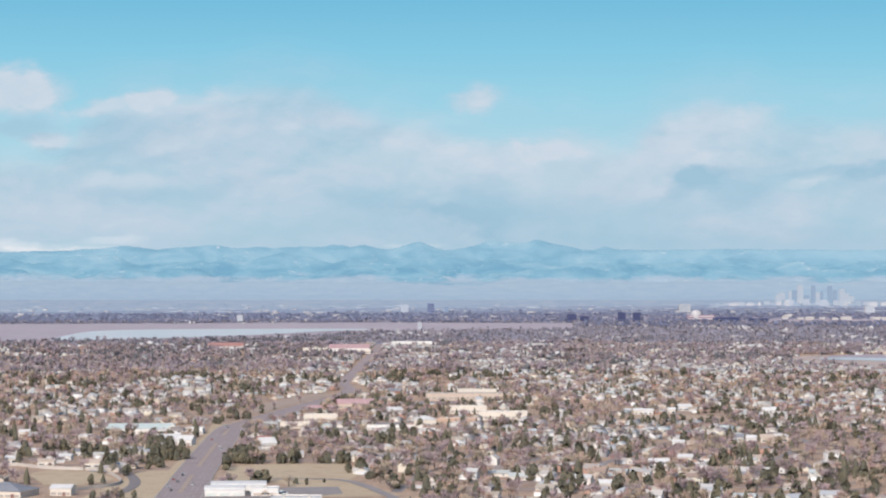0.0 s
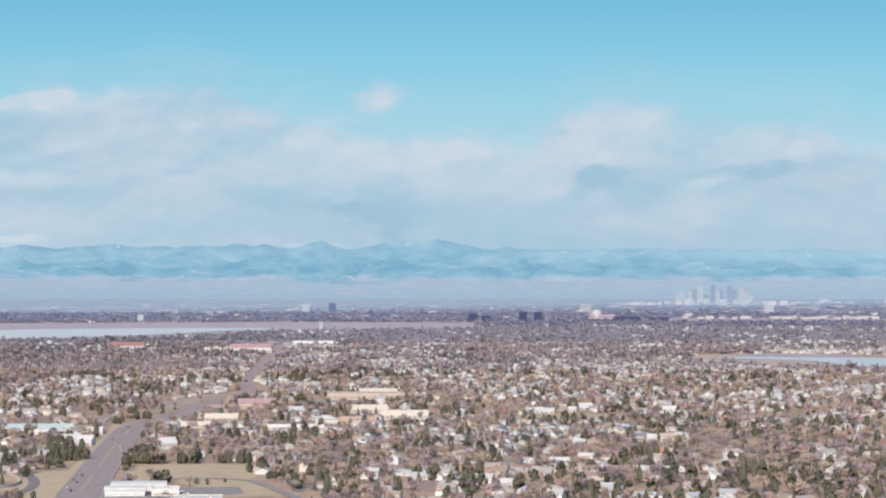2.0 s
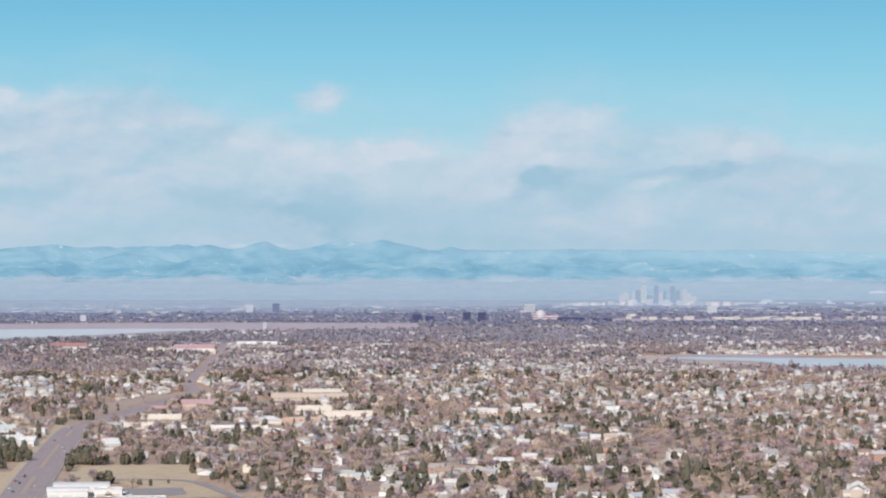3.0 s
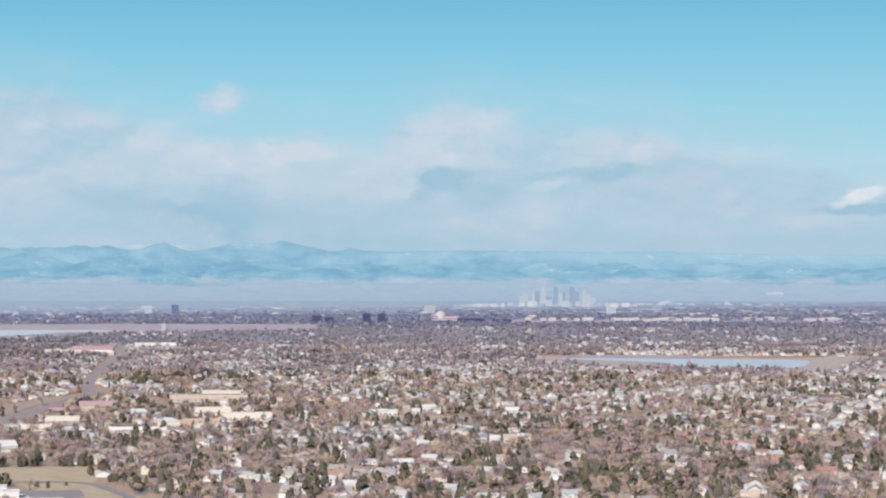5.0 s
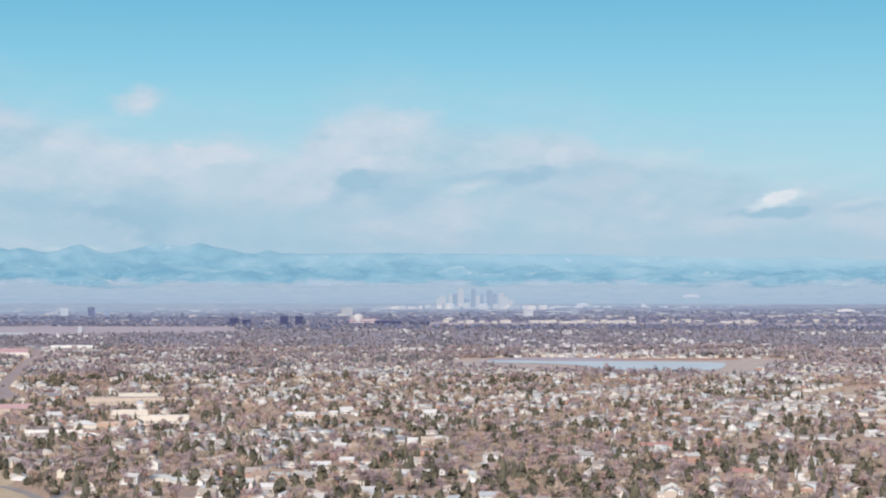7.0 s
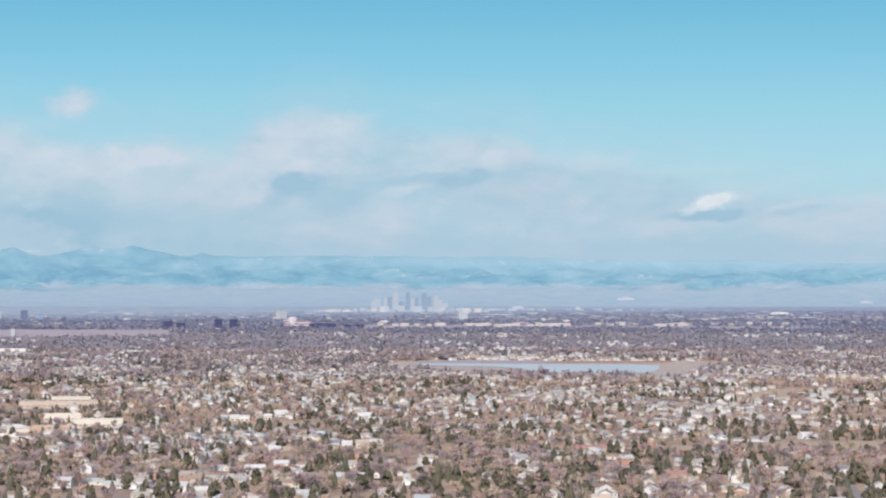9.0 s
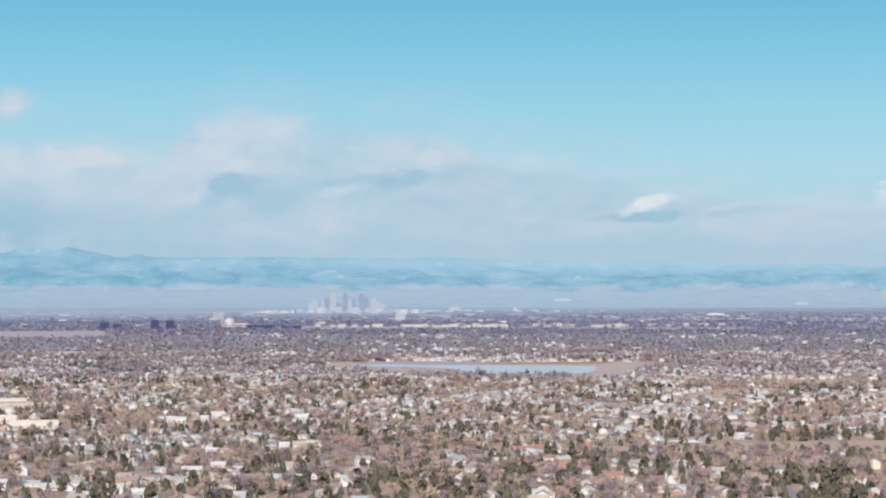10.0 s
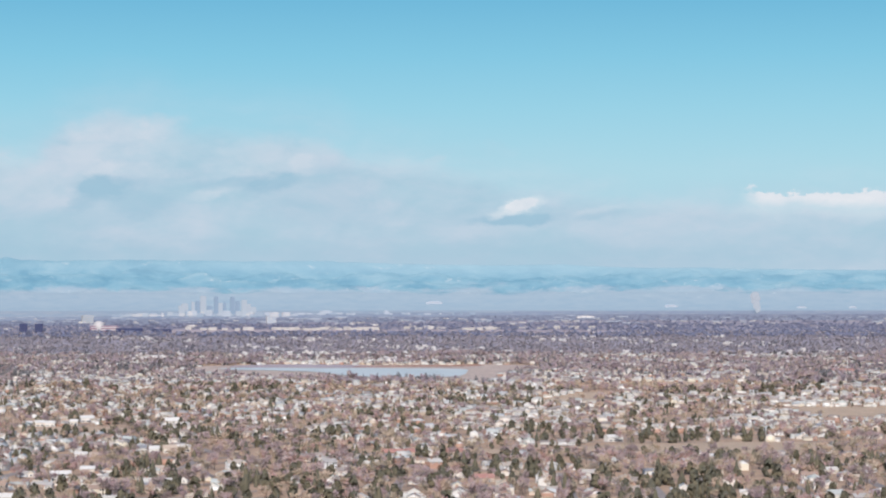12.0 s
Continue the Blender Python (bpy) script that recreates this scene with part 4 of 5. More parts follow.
# ---- single buildings ----
def building(name, label, category, x, y, wide, deep, high, turn=0.0, walls=m_cream, roof=m_membrane, style="flat", pitch=0.3,
             windows=6, storeys=1, doors=1, plot=True, glass=m_shopglass, rise=None, trim=m_shopglass):
    """A block of its own with roof, windows and doors. turn: degrees; the front looks to -y, towards the camera's side."""
    root = new(name)
    root.matrix_world = spot(x, y, turn)
    tagged(root, label, category)
    w2, d2 = wide / 2, deep / 2
    body = box(bmesh.new(), -w2, w2, -d2, d2, -1.0, high)
    top_bm = bmesh.new()
    if style == "flat":
        box(top_bm, -w2 + 0.4, w2 - 0.4, -d2 + 0.4, d2 - 0.4, high - 0.1, high + 0.15)
        for a in ((-w2 - 0.1, w2 + 0.1, -d2 - 0.1, -d2 + 0.4), (-w2 - 0.1, w2 + 0.1, d2 - 0.4, d2 + 0.1), (-w2 - 0.1, -w2 + 0.4, -d2 + 0.4, d2 - 0.4), (w2 - 0.4, w2 + 0.1, -d2 + 0.4, d2 - 0.4)):
            part("parapet", box(bmesh.new(), *a, high, high + 0.8), walls, root)
        for q in range(max(1, int(wide / 14))):
            ux = -w2 + wide * (q + 0.5) / max(1, int(wide / 14))
            part("roof_unit", box(bmesh.new(), ux - 1.2, ux + 1.2, -0.9, 0.9, high + 0.152, high + 1.5), m_kerb, root)
    elif style == "gable":
        up = rise or d2 * pitch
        prism(top_bm, [(-d2 - 0.6, high), (0, high + up), (d2 + 0.6, high), (d2 + 0.6, high + 0.3), (0, high + up + 0.3), (-d2 - 0.6, high + 0.3)], -w2 - 0.6, w2 + 0.6)
        bmesh.ops.transform(top_bm, matrix=Matrix.Rotation(radians(90), 4, "Z"), verts=top_bm.verts)
        for side in (-1, 1):
            end = prism(bmesh.new(), [(-d2, high), (d2, high), (0, high + up)], -0.15, 0.15)
            part("gable_end", turned(end, 90, side * (w2 - 0.15)), walls, root)
    elif style == "barrel":  # a low vault, ends closed by the same curve
        up = rise or d2 * pitch
        arc = [(-(d2 + 0.5) * math.cos(math.pi * q / 10), high + up * math.sin(math.pi * q / 10)) for q in range(11)]
        prism(top_bm, arc, -w2 - 0.5, w2 + 0.5)
        bmesh.ops.transform(top_bm, matrix=Matrix.Rotation(radians(90), 4, "Z"), verts=top_bm.verts)
    else:  # hipped, down to a short ridge
        up = rise or d2 * pitch
        lo = [top_bm.verts.new((sx * (w2 + 0.7), sy * (d2 + 0.7), high)) for sx, sy in ((-1, -1), (1, -1), (1, 1), (-1, 1))]
        half = max(0.3, w2 - d2)
        hi = [top_bm.verts.new((-half, 0, high + up)), top_bm.verts.new((half, 0, high + up))]
        for f in ((lo[0], lo[1], hi[1], hi[0]), (lo[1], lo[2], hi[1]), (lo[2], lo[3], hi[0], hi[1]), (lo[3], lo[0], hi[0]), lo[::-1]):
            top_bm.faces.new(f)
    part("body", body, walls, root)
    part("roof", top_bm, roof, root)
    each = high / storeys
    for st in range(storeys):
        z = st * each + each * 0.12
        for q in range(windows):
            wx = -w2 + wide * (q + 0.5) / windows
            ww = wide / windows * 0.38
            win = bmesh.new()
            box(win, wx - ww, wx + ww, -d2 - 0.1, -d2 + 0.02, z, z + each * 0.36, 0)
            box(win, wx - ww * 0.86, wx + ww * 0.86, -d2 - 0.16, -d2 - 0.08, z + each * 0.04, z + each * 0.32, 1)
            two_part("window", win, (trim, glass), root)
    for q in range(doors):
        dx = -w2 + wide * (q + 0.5) / doors + wide / max(1, windows) * 0.5
        if abs(dx) < w2 - 1.2:
            part("door", box(bmesh.new(), dx - 1.0, dx + 1.0, -d2 - 0.12, -d2 + 0.02, 0, min(2.4, high * 0.7)), m_door, root)
    if plot:
        PLOTS.append((x, y, max(wide, deep) * 0.62))
    return root


def two_part(name, bm, mats, root):
    """A frame with its pane as a mesh of its own under it."""
    pane = bm.copy()
    for b, keep in ((bm, 0), (pane, 1)):
        bmesh.ops.delete(b, geom=[f for f in b.faces if f.material_index != keep], context="FACES")
        for f in b.faces:
            f.material_index = 0
    frame_ob = part(name, bm, mats[0], root)
    return part("pane", pane, mats[1], frame_ob)


# Along the wide road and round the shops.
building("community_hall", "long white hall with teal glass and a tan base", "hall", -143, 1562, 26, 16, 4.4, 3, m_whitewall, m_membrane, "barrel", 0.3, 3, 1, 1, glass=m_teal, trim=m_cream)
building("community_hall", "tall white back part of the long hall under a low vault", "hall", -136, 1585, 36, 20, 5.6, 3, m_whitewall, m_membrane, "barrel", 0.24, 4, 1, 1, glass=m_cream, trim=m_whitewall)
building("community_hall", "white flat-fronted wing beside the long hall", "hall", -117, 1566, 18, 18, 4.6, 3, m_whitewall, m_membrane, "flat", 0.35, 2, 1, 1, glass=m_tan, trim=m_cream)
part("entrance_porch", prism(bmesh.new(), [(-2.4, 2.6), (2.4, 2.6), (0, 4.2)], -11.4, -8.9), m_tan, bpy.data.objects["community_hall.002"], "tan gabled porch")
building("clinic", "low building with a broad flat pale roof", "building", -92, 1494, 32, 26, 4.6, 2, m_cream, m_membrane, "flat", 0.3, 8, 1, 2)
building("storage_building", "low building with a broad dark grey roof", "building", -287, 1562, 34, 30, 4.0, -14, m_cream, m_greyroof, "hip", 0.34, 6, 1, 2)
building("storage_building", "small cream building under a pale gable roof", "building", -250, 1566, 14, 12, 4.6, -8, m_cream, m_membrane, "gable", 0.4, 3, 1, 1)
building("long_store", "long building with a pale teal metal roof", "store", -288, 2275, 62, 26, 5.0, 1, m_whitewall, m_teal, "gable", 0.34, 9, 1, 3)
building("long_store", "white flat-roofed end of the teal store", "store", -238, 2276, 18, 24, 5.0, 1, m_whitewall, m_membrane, "flat", 0.3, 3, 1, 1)
building("pavilion", "cream pavilion with a steep tent-like roof", "pavilion", -256, 2250, 16, 16, 4.0, 2, m_cream, m_cream, "hip", 0.75, 3, 1, 1)
building("church", "white building with broad low gables", "church", -243, 2112, 18, 14, 4.6, 20, m_whitewall, m_membrane, "gable", 0.6, 3, 1, 1)
building("church", "white gabled annex beside the church", "church", -226, 2096, 13, 12, 4.4, -12, m_whitewall, m_membrane, "gable", 0.7, 2, 1, 1)
building("large_house", "large pale house with a steep white gable", "house", -151, 2034, 14, 11, 5.4, 28, m_whitewall, m_membrane, "gable", 0.9, 3, 2, 1)
building("strip_mall", "long cream strip of shops with dark shopfronts", "shops", -156, 2372, 45, 15, 5.2, 2, m_cream, m_membrane, "flat", 0.3, 9, 1, 4)
building("strip_mall", "cream two-part shop block with a pale roof", "shops", -128, 2490, 35, 18, 7.5, 1, m_cream, m_membrane, "flat", 0.3, 6, 1, 3)
building("red_roof_store", "tan store under a broad red metal roof", "store", -103, 2790, 42, 24, 6.0, 4, m_tan, m_redmetal, "gable", 0.42, 6, 1, 2)
building("red_roof_store", "small orange store with a dull red roof", "store", -140, 2715, 28, 16, 4.2, 6, m_orange, m_redmetal, "gable", 0.35, 4, 1, 1)
building("row_of_garages", "long low white row with dark bays", "garages", -54, 2335, 52, 10, 4.2, 0, m_whitewall, m_membrane, "flat", 0.3, 11, 1, 3)
building("shop", "tall cream shop with a hipped roof", "shop", -18, 2400, 22, 18, 7.0, 3, m_cream, m_membrane, "hip", 0.45, 4, 1, 2)
building("shop", "orange-fronted shop with a flat pale roof", "shop", 14, 2420, 40, 20, 7.0, -6, m_orange, m_membrane, "flat", 0.3, 7, 1, 3)
building("supermarket", "long cream supermarket with a stepped front", "supermarket", 64, 2530, 52, 26, 8.5, -3, m_cream, m_membrane, "flat", 0.3, 9, 1, 3)
building("shop", "cream shop block with a bright pale roof", "shop", 28, 2668, 41, 20, 8.0, 2, m_cream, m_membrane, "flat", 0.3, 7, 1, 2)
building("pale_house", "pale blue house with a white gable roof", "house", -54, 2625, 17, 12, 5.6, 30, m_whitewall, m_membrane, "gable", 0.6, 3, 2, 1)
building("school", "long low tan school with a grey roof", "school", 27, 3030, 98, 40, 8.0, 1, m_tan, m_greyroof, "flat", 0.3, 14, 1, 4)
building("school", "cream upper hall behind the tan school", "school", 44, 3090, 50, 22, 10.5, 1, m_cream, m_greyroof, "flat", 0.3, 7, 1, 1)
building("bell_tower", "slim pale tower beside a brick hall", "tower", -52, 3150, 4, 4, 19, 0, m_tan, m_membrane, "hip", 1.0, 1, 3, 1)
building("brick_hall", "low red-brown brick hall", "hall", -66, 3160, 22, 14, 6.0, 0, m_brick, m_greyroof, "gable", 0.4, 4, 1, 1)
building("high_school", "spread-out white school with a red roof", "school", -222, 5640, 95, 50, 10, 0, m_whitewall, m_redmetal, "gable", 0.35, 10, 2, 2)
building("high_school", "low cream wing of the red-roofed school", "school", -300, 5625, 60, 40, 10, 0, m_cream, m_membrane, "flat", 0.3, 8, 1, 2)
building("high_school", "white gymnasium beside the red-roofed school", "school", -196, 5560, 55, 30, 8, 0, m_cream, m_membrane, "flat", 0.3, 6, 1, 2)
building("warehouse", "long white warehouse with a pale green front", "warehouse", -83, 6360, 108, 50, 12, 0, m_whitewall, m_membrane, "flat", 0.3, 12, 1, 3)
building("red_store", "long low red-roofed store", "store", -548, 6010, 90, 50, 7, 0, m_whitewall, m_redbrown, "gable", 0.35, 8, 1, 2)

# Bright houses that stand out among the trees: x, y, width, height.
PALE = [(217, 2658, 36, 6.3), (252, 2671, 20, 6.4), (278, 2738, 15, 8.5), (358, 2608, 18, 10.0), (408, 2975, 14, 5.7), (197, 2283, 31, 5.2),
        (213, 2092, 24, 4.8), (248, 2209, 11, 5.3), (272, 2141, 20, 7.2), (298, 2141, 28, 7.7), (164, 1810, 15, 7.3), (192, 1884, 11, 5.8), (250, 1890, 10, 5.6)]
PALER = [(217, 1683, 12, 7.2), (166, 1823, 13, 5.4), (119, 1799, 10, 4.8), (110, 1614, 9, 6.9), (476, 1894, 9, 6.0), (552, 2313, 8, 5.4),
         (574, 2300, 8, 5.4), (856, 2259, 9, 5.4), (734, 2205, 17, 6.6), (613, 1755, 9, 5.0), (564, 1675, 14, 5.0), (724, 1918, 16, 5.8), (1021, 2371, 10, 7.0),
         (-360, 2004, 10, 5.6), (-340, 1874, 9, 6.2), (-308, 1848, 13, 5.6), (-336, 1975, 10, 5.0), (-300, 1961, 9, 5.0), (-268, 1824, 13, 6.2), (-303, 1906, 12, 5.0), (-392, 2232, 10, 6.2), (-350, 2153, 12, 5.6), (-267, 1940, 10, 5.0), (-328, 2188, 12, 5.0)]
rp = random.Random(9)
rows = []
for x, y, wide, high in PALE + PALER:
    n_ = max(1, round(wide / 11.5)) if wide > 17 else 1
    rows += [(x + wide * ((q + 0.5) / n_ - 0.5), y + (rp.uniform(-9, 9) if n_ > 1 else 0), wide / n_ * 0.86 if n_ > 1 else wide, high * rp.uniform(0.85, 1.05)) for q in range(n_)]
for x, y, wide, high in rows:
    wall, cover, words = rp.choice(((m_whitewall, m_membrane, "bright white house with a pale gable roof"), (m_cream, m_membrane, "cream house with a pale gable roof"),
                                    (m_whitewall, m_greyroof, "white house with a grey gable roof"), (m_cream, m_tan, "cream house with a tan gable roof")))
    building("pale_house", words, "house", x, y, wide, 9, high * 0.62, rp.uniform(-14, 14), wall, cover, "gable", rise=high * 0.4, windows=max(2, int(wide / 5)), trim=m_trim, glass=m_glass)
for x, y, wide in ((481, 2044, 27), (530, 2040, 15), (470, 1720, 14), (-160, 2130, 12)):
    building("red_roof_house", "low house under a dull red roof", "house", x, y, wide, 11, 3.0, rp.uniform(-8, 8), m_tan, m_redbrown, "gable", 0.5, max(2, int(wide / 5)))
tank = new("water_tank")
tank.matrix_world = spot(936, 2904)
tagged(tank, "round white water tank with a domed top", "tank")
part("shell", loft(bmesh.new(), [(0, 0, -0.5, 4.2), (0, 0, 5.5, 4.2)], 20), m_whitewall, tank)
part("dome", loft(bmesh.new(), [(0, 0, 5.52, 4.4), (0, 0, 6.6, 3.6), (0, 0, 7.4, 2.2), (0, 0, 7.7, 0.6)], 20), m_membrane, tank)
PLOTS.append((936, 2904, 7))

mast = new("mast")
mast.matrix_world = spot(*at_bearing(23.97, 4860))
tagged(mast, "slim white mast beside a red-roofed hall", "mast")
part("pole", loft(bmesh.new(), [(0, 0, -0.5, 0.9), (0, 0, 18, 0.7), (0, 0, 31, 0.35)], 8), m_whitewall, mast)
part("base", box(bmesh.new(), -2, 2, -2, 2, -0.5, 1.5), m_kerb, mast)
building("red_roof_hall", "broad hall under a dull red roof", "hall", *at_bearing(23.9, 4800), 46, 24, 5.0, -24, m_tan, m_redbrown, "gable", 0.3, 6, 1, 2)

# The wall that winds round the dry grass.
wall_line = smooth_line([(-345, 1836), (-329, 1838), (-304, 1808), (-283, 1796), (-260, 1784), (-241, 1736), (-226, 1672), (-228, 1634), (-240, 1612), (-254, 1580)], 5)
wall_root = new("garden_wall")
tagged(wall_root, "long pale block wall winding round dry grass", "wall")
wall_root.matrix_world = spot(*wall_line[0])
o = wall_root.matrix_world.translation
for a, b in zip(wall_line, wall_line[1:]):
    length, turn = math.hypot(b[0] - a[0], b[1] - a[1]), math.degrees(math.atan2(b[1] - a[1], b[0] - a[0]))
    panel = turned(box(bmesh.new(), 0, length, -0.15, 0.15, -0.5, 2.3), turn, a[0] - o.x, a[1] - o.y)
    part("panel", panel, m_fence, wall_root)
    post = turned(box(bmesh.new(), -0.3, 0.3, -0.3, 0.3, -0.5, 2.6), turn, a[0] - o.x, a[1] - o.y)
    part("post", post, m_fence, wall_root)

# Cars.
def car():
    root = new("car")
    body = prism(bmesh.new(), [(-2.25, 0.35), (2.25, 0.35), (2.25, 0.8), (1.3, 0.95), (-1.9, 1.0), (-2.25, 0.9)], -0.9, 0.9)
    part("body", body, m_paint, root)
    cabin = prism(bmesh.new(), [(-1.7, 0.98), (1.1, 0.95), (0.4, 1.45), (-1.2, 1.48)], -0.78, 0.78)
    part("cabin", cabin, m_glass, root)
    part("car_roof", box(bmesh.new(), -1.15, 0.38, -0.74, 0.74, 1.46, 1.52), m_paint, root)
    for x in (-1.4, 1.4):
        for y in (-0.8, 0.8):
            wheel = bmesh.new()
            bmesh.ops.create_cone(wheel, cap_ends=True, segments=10, radius1=0.33, radius2=0.33, depth=0.22, matrix=Matrix.Translation((x, y, 0.33)) @ Matrix.Rotation(radians(90), 4, "X"))
            part("wheel", wheel, m_tyre, root)
    return tagged(root, "small parked or driving car on grey asphalt", "car", "cars on the roads")


first_car = car()
spots = []
rc = random.Random(5)
for idx in range(15):
    k = rc.randrange(6, 30)
    a, b = ROAD[k], ROAD[k + 1]
    f = rc.random()
    head = math.degrees(math.atan2(b[1] - a[1], b[0] - a[0]))
    n_ = math.hypot(b[0] - a[0], b[1] - a[1])
    off = rc.choice((-11.6, -7.6, -4.2, 4.2, 7.6, 11.6))
    spots.append((a[0] + (b[0] - a[0]) * f + (b[1] - a[1]) / n_ * off, a[1] + (b[1] - a[1]) * f - (b[0] - a[0]) / n_ * off, head, 0.42))
for idx in range(13):
    spots.append((-72 + idx * 3.3, 2905 + 2.6 * idx, 88, 0.32))
for idx in range(9):
    spots.append((-130 + idx * 3.4, 2440, 90, 0.32))
for idx in range(7):
    spots.append((-108 + rc.uniform(-4, 4), 1548 + idx * 7, 10, 0.34))
taken = []
for idx, (x, y, head, z) in enumerate(spots):
    if any(math.hypot(x - p, y - q) < 3.2 for p, q in taken):
        continue
    taken.append((x, y))
    if idx == 0:
        first_car.matrix_world = spot(x, y, head, z)
    else:
        p, s = lay(x, y, z)
        c = copy_thing(first_car, Matrix.Translation(Vector(p)) @ Matrix.Rotation(radians(head), 4, "Z"))
        c.scale = (float(s),) * 3

# ---- the far plain: offices, apartments, towers ----
def tower(label, x, y, wide, deep, high, turn=0.0, walls=m_towerpale, glass=m_towerblue, bands=6, name="office_tower", crown=0.0, top=None):
    root = new(name)
    root.matrix_world = spot(x, y, turn)
    tagged(root, label, "building")
    w2, d2 = wide / 2, deep / 2
    part("body", box(bmesh.new(), -w2, w2, -d2, d2, -3, high), walls, root)
    part("roof", box(bmesh.new(), -w2 * 0.98, w2 * 0.98, -d2 * 0.98, d2 * 0.98, high, high + max(1.0, high * 0.02)), top or walls, root)
    if crown:
        part("crown", box(bmesh.new(), -w2 * 0.6, w2 * 0.6, -d2 * 0.6, d2 * 0.6, high + high * 0.02, high + crown), top or walls, root)
    each = high / bands
    for b in range(bands):
        z = b * each + each * 0.25
        win = box(bmesh.new(), -w2 * 0.94, w2 * 0.94, -d2 - 0.5, -d2 + 0.1, z, z + each * 0.5)
        part("window_band", win, glass, root)
    return root


def open_view(x, y):
    """True for trees that do not stand close in front of a single building."""
    ok = np.ones(len(x), bool)
    keep = rng.random(len(x)) < 0.22
    for px, py, pr in PLOTS:
        d = math.hypot(px, py)
        ux, uy = px / d, py / d
        ahead = (px - x) * ux + (py - y) * uy
        aside = np.abs((x - px) * uy - (y - py) * ux)
        ok &= ~((ahead > 0) & (ahead < 95) & (aside < pr * 0.85)) | keep
    return ok


for a, wide, high in ((3.10, 50, 39), (3.40, 46, 30), (4.30, 42, 48), (4.66, 44, 48)):
    x, y = at_bearing(a, 12600 if wide > 45 else 12900)
    tower("dark glass office block on the plain", x, y, wide, 40, high, -a, m_towerrim, m_towerdark, 5, top=m_towerrim)
tower("pale slab tower below the dam", -95, 9730, 17, 15, 28, 0, m_farroof, m_towerpale, 5)
tower("pale concrete office block", -1050, 12300, 30, 26, 38, 0, m_farroof, m_towerpale, 6)
tower("dark blue glass office tower", -108, 21000, 62, 46, 76, 0, m_fartint, m_towerrim, 5)
tower("low blue office block beside the tower", 30, 21300, 38, 40, 50, 0, m_towerblue, m_fartint, 3)
tower("cream office block with dark window rows", 2185, 21500, 100, 60, 66, 0, m_farcream, m_towerblue, 4, top=m_farroof)
tower("small white apartment tower with dark window rows", 3500, 19500, 76, 50, 62, 0, m_farhouse, m_towerblue, 4, top=m_farroof)
tower("wide pale hospital block", -340, 21000, 66, 50, 66, 0, m_hazeroof, m_towerpale, 4)
hall_x, hall_y = at_bearing(6.2, 13800)
tower("brick-red hall under a white dome", hall_x, hall_y, 160, 60, 28, -6, m_redfar, m_farroof, 2, "domed_hall")
dome = bmesh.new()
bmesh.ops.create_uvsphere(dome, u_segments=20, v_segments=10, radius=34, matrix=Matrix.Translation((-30, 0, 24)))
part("dome", dome, m_farroof, bpy.data.objects["domed_hall"], "white dome", True)
for a, wide, high in ((6.80, 150, 20), (7.56, 105, 14)):
    x, y = at_bearing(a, 13300)
    tower("long dark low hangar", x, y, wide, 60, high, -7, m_towerrim, m_towerdark, 1, "hangar")

# Downtown: bearing, width, height, glass or stone.
CITY = [(8.02, 75, 165, 0), (8.11, 110, 197, 0), (8.31, 50, 223, 0), (8.42, 70, 231, 1), (8.55, 95, 308, 0), (8.70, 85, 160, 1), (8.86, 70, 300, 1), (8.96, 70, 205, 0), (9.06, 48, 214, 1),
        (9.25, 74, 291, 1), (9.37, 66, 231, 1), (9.53, 85, 249, 0), (9.63, 85, 188, 0), (9.75, 90, 145, 0)]
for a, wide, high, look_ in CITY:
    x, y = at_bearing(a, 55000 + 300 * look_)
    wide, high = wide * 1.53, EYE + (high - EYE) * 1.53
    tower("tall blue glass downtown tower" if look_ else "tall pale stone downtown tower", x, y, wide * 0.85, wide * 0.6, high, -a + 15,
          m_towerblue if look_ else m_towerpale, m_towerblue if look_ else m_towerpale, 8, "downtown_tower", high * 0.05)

rd = random.Random(23)
for q in range(44):
    a = 6.4 + 4.4 * q / 43 + rd.uniform(-0.05, 0.05)
    x, y = at_bearing(a, rd.uniform(37000, 42000))
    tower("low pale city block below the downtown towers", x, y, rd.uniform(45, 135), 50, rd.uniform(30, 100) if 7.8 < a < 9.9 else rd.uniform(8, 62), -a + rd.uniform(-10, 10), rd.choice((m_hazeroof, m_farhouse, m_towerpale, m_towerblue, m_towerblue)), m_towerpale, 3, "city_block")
for q in range(34):
    a = rd.choice((rd.uniform(9.8, 12.2), rd.uniform(12.7, 15.2)))
    x, y = at_bearing(a, rd.uniform(46000, 52000))
    tower("low white block at the hazy edge of the city", x, y, rd.uniform(40, 170), 50, rd.uniform(8, 34), -a + rd.uniform(-10, 10), rd.choice((m_hazeroof, m_hazeroof, m_towerblue)), m_towerpale, 2, "city_block")
for a, wide, high in ((11.5, 300, 50), (12.95, 110, 44)):
    x, y = at_bearing(a, 60000)
    tower("wide white works hall beyond the city", x, y, wide, 80, high, -a, m_hazeroof, m_towerpale, 2, "works_hall", 26)

